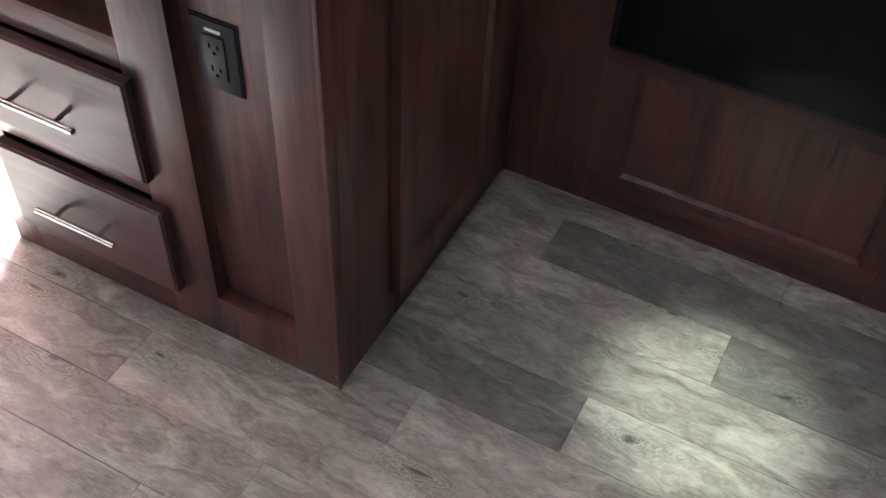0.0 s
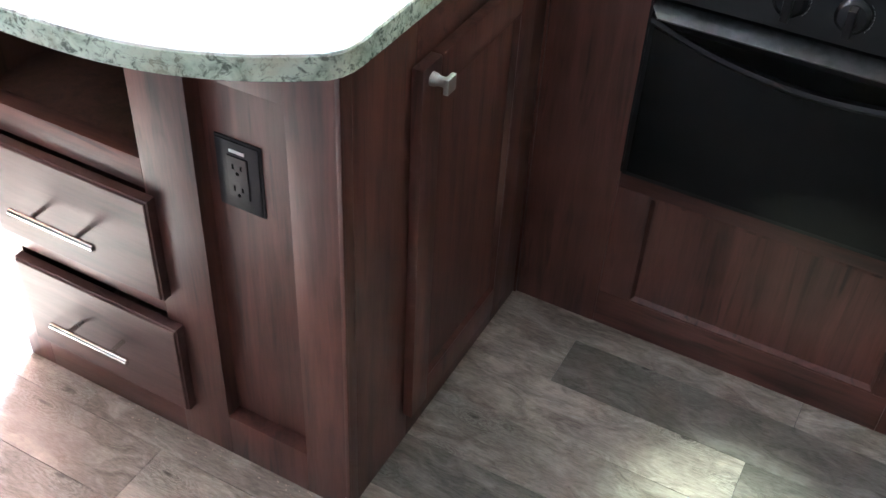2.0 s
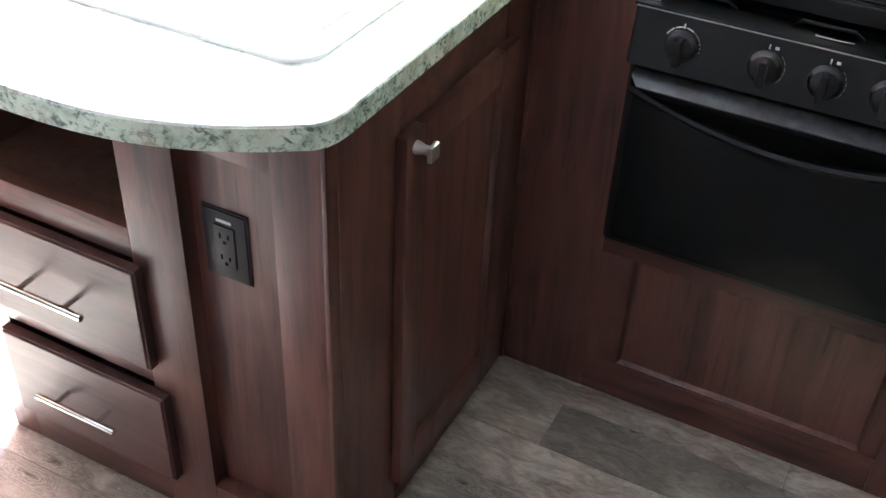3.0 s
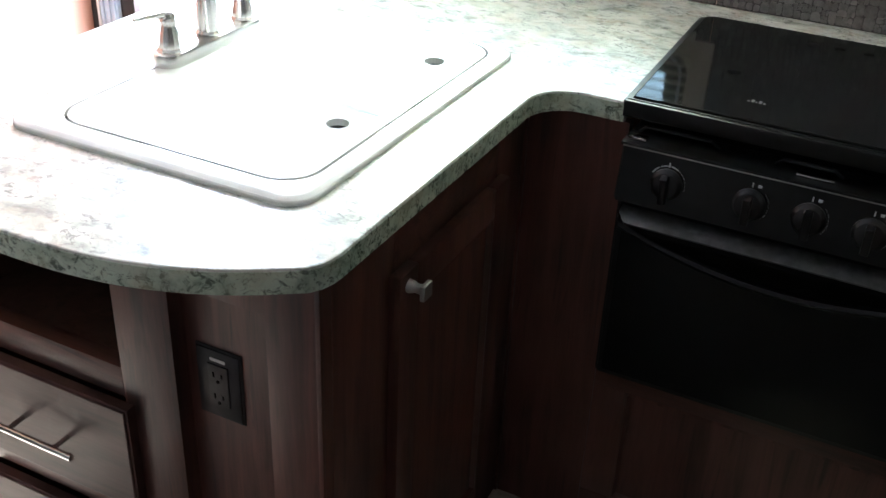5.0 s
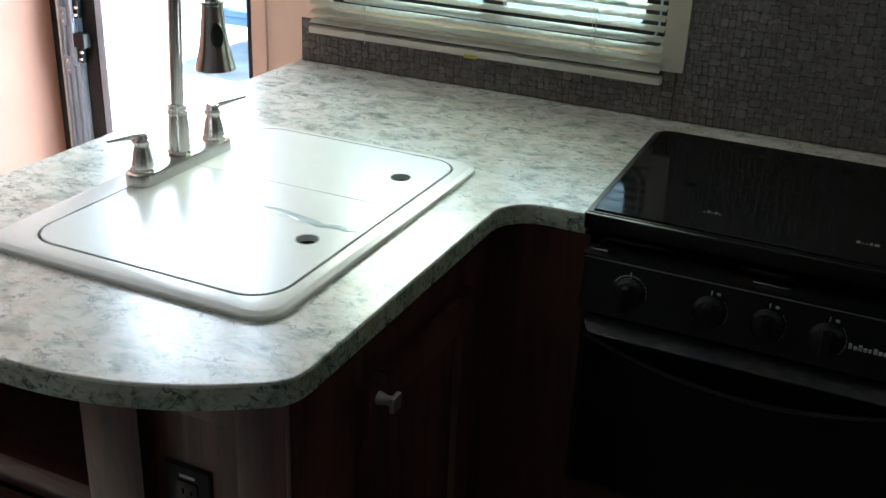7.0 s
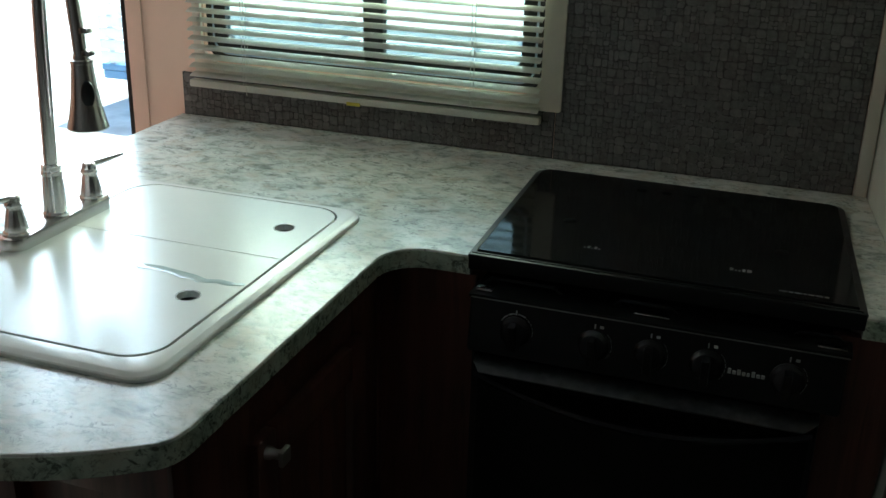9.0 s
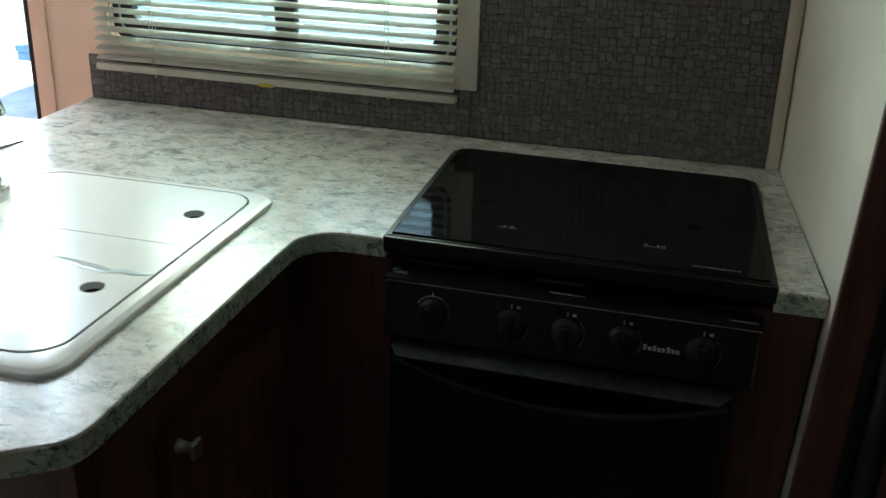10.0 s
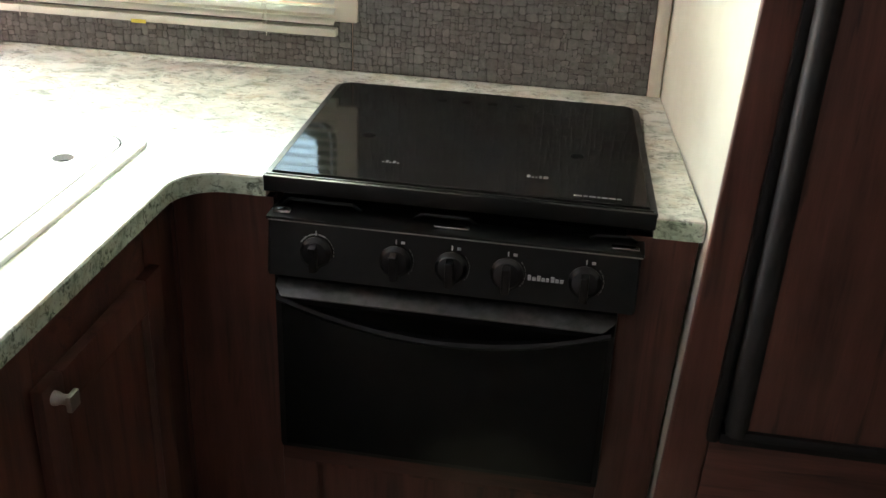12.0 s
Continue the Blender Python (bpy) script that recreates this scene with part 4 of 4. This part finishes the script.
# ---- outside: low utility trailer in the yard ----
tr = thing("utility_trailer", (-3, 6.4, -0.75), "low pale utility trailer with slatted sides parked in the yard", "trailer")
for i in range(5):
    part("side_board", box(-5.1, 0.6, 6.0, 6.03, -0.36 + i * 0.1, -0.275 + i * 0.1, 0.006), OUT_WHITE, tr)
for x in (-5.0, -3.9, -2.8, -1.7, -0.6, 0.5):
    part("side_post", box(x - 0.03, x + 0.03, 6.03, 6.08, -0.4, 0.14, 0.005), OUT_WHITE, tr)
part("deck", box(-5.1, 0.6, 6.0, 7.8, -0.44, -0.385, 0.01), OUT_BLUE, tr)
part("frame_beam", box(-5.1, 0.6, 6.02, 6.12, -0.52, -0.445, 0.01), OUT_BLUE, tr)
for x in (-2.6, -1.8):
    part("wheel", lathe([(0.12, 0), (0.27, 0.02), (0.28, 0.06), (0.28, 0.16), (0.12, 0.2)], (x, 6.15, -0.47), (0, 1, 0), 24), GASKET, tr)

# ---- floor planks ----
random.seed(4)
PW, Y_LINE = 0.128, -0.070
JOINTS = {0: [0.622], 1: [0.174], 2: [0.565], 3: [0.854], 4: [0.385], 5: [-0.55, 0.126], 6: [-0.361]}
TONES = {(0, "to", 0.622): PLANK_M, (0, 0.622): PLANK_M, (1, "to", 0.174): PLANK_L, (1, 0.174): PLANK_D, (2, "to", 0.565): PLANK_L, (2, 0.565): PLANK_D,
         (3, "to", 0.854): PLANK_M, (4, "to", 0.385): PLANK_D, (4, 0.385): PLANK_L, (5, -0.55): PLANK_M, (5, 0.126): PLANK_L, (5, "to", -0.55): PLANK_L,
         (6, "to", -0.361): PLANK_M, (6, -0.361): PLANK_L}
for row in range(-6, 18):
    y1 = Y_LINE - (row - 1) * PW
    y0 = y1 - PW
    if y0 < -2.2 or y1 > BACK + 0.06:
        continue
    known = JOINTS.get(row, [random.uniform(-0.4, 0.5)])
    xs = list(known)
    while xs[0] > -2.6:
        xs.insert(0, xs[0] - random.uniform(0.85, 0.95))
    while xs[-1] < 2.2:
        xs.append(xs[-1] + random.uniform(0.85, 0.95))
    for a, b in zip(xs, xs[1:]):
        a2, b2 = max(a, -2.6), min(b, 2.2)
        if b2 - a2 < 0.02:
            continue
        g = 0.0004
        def rect(d, z):
            return [(a2 + g + d, y0 + g + d, z), (b2 - g - d, y0 + g + d, z), (b2 - g - d, y1 - g - d, z), (a2 + g + d, y1 - g - d, z)]
        bm = ring_skin(bmesh.new(), [rect(0, -0.0038), rect(0, -0.0004), rect(0.0005, 0.0)])
        # left and near planks get lighter tones: doorway brightness put into their colour
        tone = TONES.get((row, round(a, 3)), TONES.get((row, "to", round(b, 3)), PLANK_L if b < -0.3 else random.choice((PLANK_M, PLANK_L)) if row > 6 else random.choice((PLANK_D, PLANK_M, PLANK_M, PLANK_L))))
        part("plank", bm, tone, floor, smooth=False)

# crumbs along the foot of the cabinet
random.seed(21)
bm = bmesh.new()
for i in range(42):
    x, d, h = random.uniform(-0.5, -0.02), abs(random.gauss(0, 0.012)), random.uniform(0.0008, 0.0022)
    box(x, x + h * random.uniform(1, 2), FRONT - 0.004 - d, FRONT - 0.004 - d + h, 0.0, h, bm=bm)
whole("sawdust", bm, plain("pale_crumbs", (0.5, 0.42, 0.33), 0.9), "scattered pale sawdust crumbs along the cabinet foot", "debris", "stuff", False)

# ---- backsplash of small stones ----
bs = thing("backsplash", (0.0, BACK - 0.004, H), "grey mosaic-stone backsplash panel behind the counter", "backsplash")
X_SEAM = 0.162
YB = BACK - 0.0045
part("backing", box(-0.766, X_SEAM - 0.001, YB, BACK - 0.0003, H + 0.0005, 1.02), GROUT, bs)
part("backing", box(X_SEAM + 0.001, panel_x(BACK) - 0.028, YB, BACK - 0.0003, H + 0.0005, 1.75), GROUT, bs)
random.seed(11)


def pack(x0, x1, z0, z1, out):
    """Splits a field into uneven stones of about 12 to 30 mm."""
    w, h = x1 - x0, z1 - z0
    big = max(w, h)
    if big < 0.0135 or (big < 0.027 and random.random() < 0.55):
        out.append((x0, x1, z0, z1))
        return
    k = random.uniform(0.36, 0.64)
    if w * random.uniform(0.8, 1.25) > h:
        pack(x0, x0 + w * k, z0, z1, out)
        pack(x0 + w * k, x1, z0, z1, out)
    else:
        pack(x0, x1, z0, z0 + h * k, out)
        pack(x0, x1, z0 + h * k, z1, out)


def stone(bm, x0, x1, z0, z1):
    """An uneven stone with clipped corners and a raised face."""
    g = 0.0004
    j = lambda: random.uniform(-0.0013, 0.0013)
    c = [(x0 + g + j(), z0 + g + j()), (x1 - g + j(), z0 + g + j()), (x1 - g + j(), z1 - g + j()), (x0 + g + j(), z1 - g + j())]
    loop = []
    for i in range(4):
        (ax, az), (bx, bz), (dx, dz) = c[i - 1], c[i], c[(i + 1) % 4]
        k = random.uniform(0.10, 0.24)
        loop += [(bx + (ax - bx) * k, bz + (az - bz) * k), (bx + (dx - bx) * k, bz + (dz - bz) * k)]
    mx, mz = (x0 + x1) / 2, (z0 + z1) / 2
    d = random.uniform(0.0010, 0.0024)
    rings = []
    for s, y in ((1.0, YB + 0.001), (0.99, YB - d * 0.5), (0.84, YB - d)):
        rings.append([(mx + (x - mx) * s, y, mz + (z - mz) * s) for x, z in loop])
    ring_skin(bm, rings)


fields = []
x = -0.764
while x < X_SEAM - 0.01:
    x2 = min(x + 0.1029, X_SEAM - 0.002)
    pack(x, x2, H + 0.002, 1.019, fields)
    x = x2 + (0.0 if x2 < X_SEAM - 0.003 else 1)
x0s = X_SEAM + 0.002
wide = (panel_x(BACK) - 0.029 - x0s) / 6
for i in range(6):
    for kz in range(7):
        pack(x0s + i * wide, x0s + (i + 1) * wide, H + 0.002 + kz * 0.105, H + 0.002 + (kz + 1) * 0.105, fields)
low = [f for f in fields if f[3] < 1.045 and f[0] > 0.0][:300]
taken = set(low)
for f in low:
    bm = bmesh.new()
    stone(bm, *f)
    part("stone", bm, STONE, bs, smooth=False)
bm = bmesh.new()
for f in fields:
    if f not in taken:
        stone(bm, *f)
tagged(part("stone_field", bm, STONE, bs, smooth=False), kind="stuff")
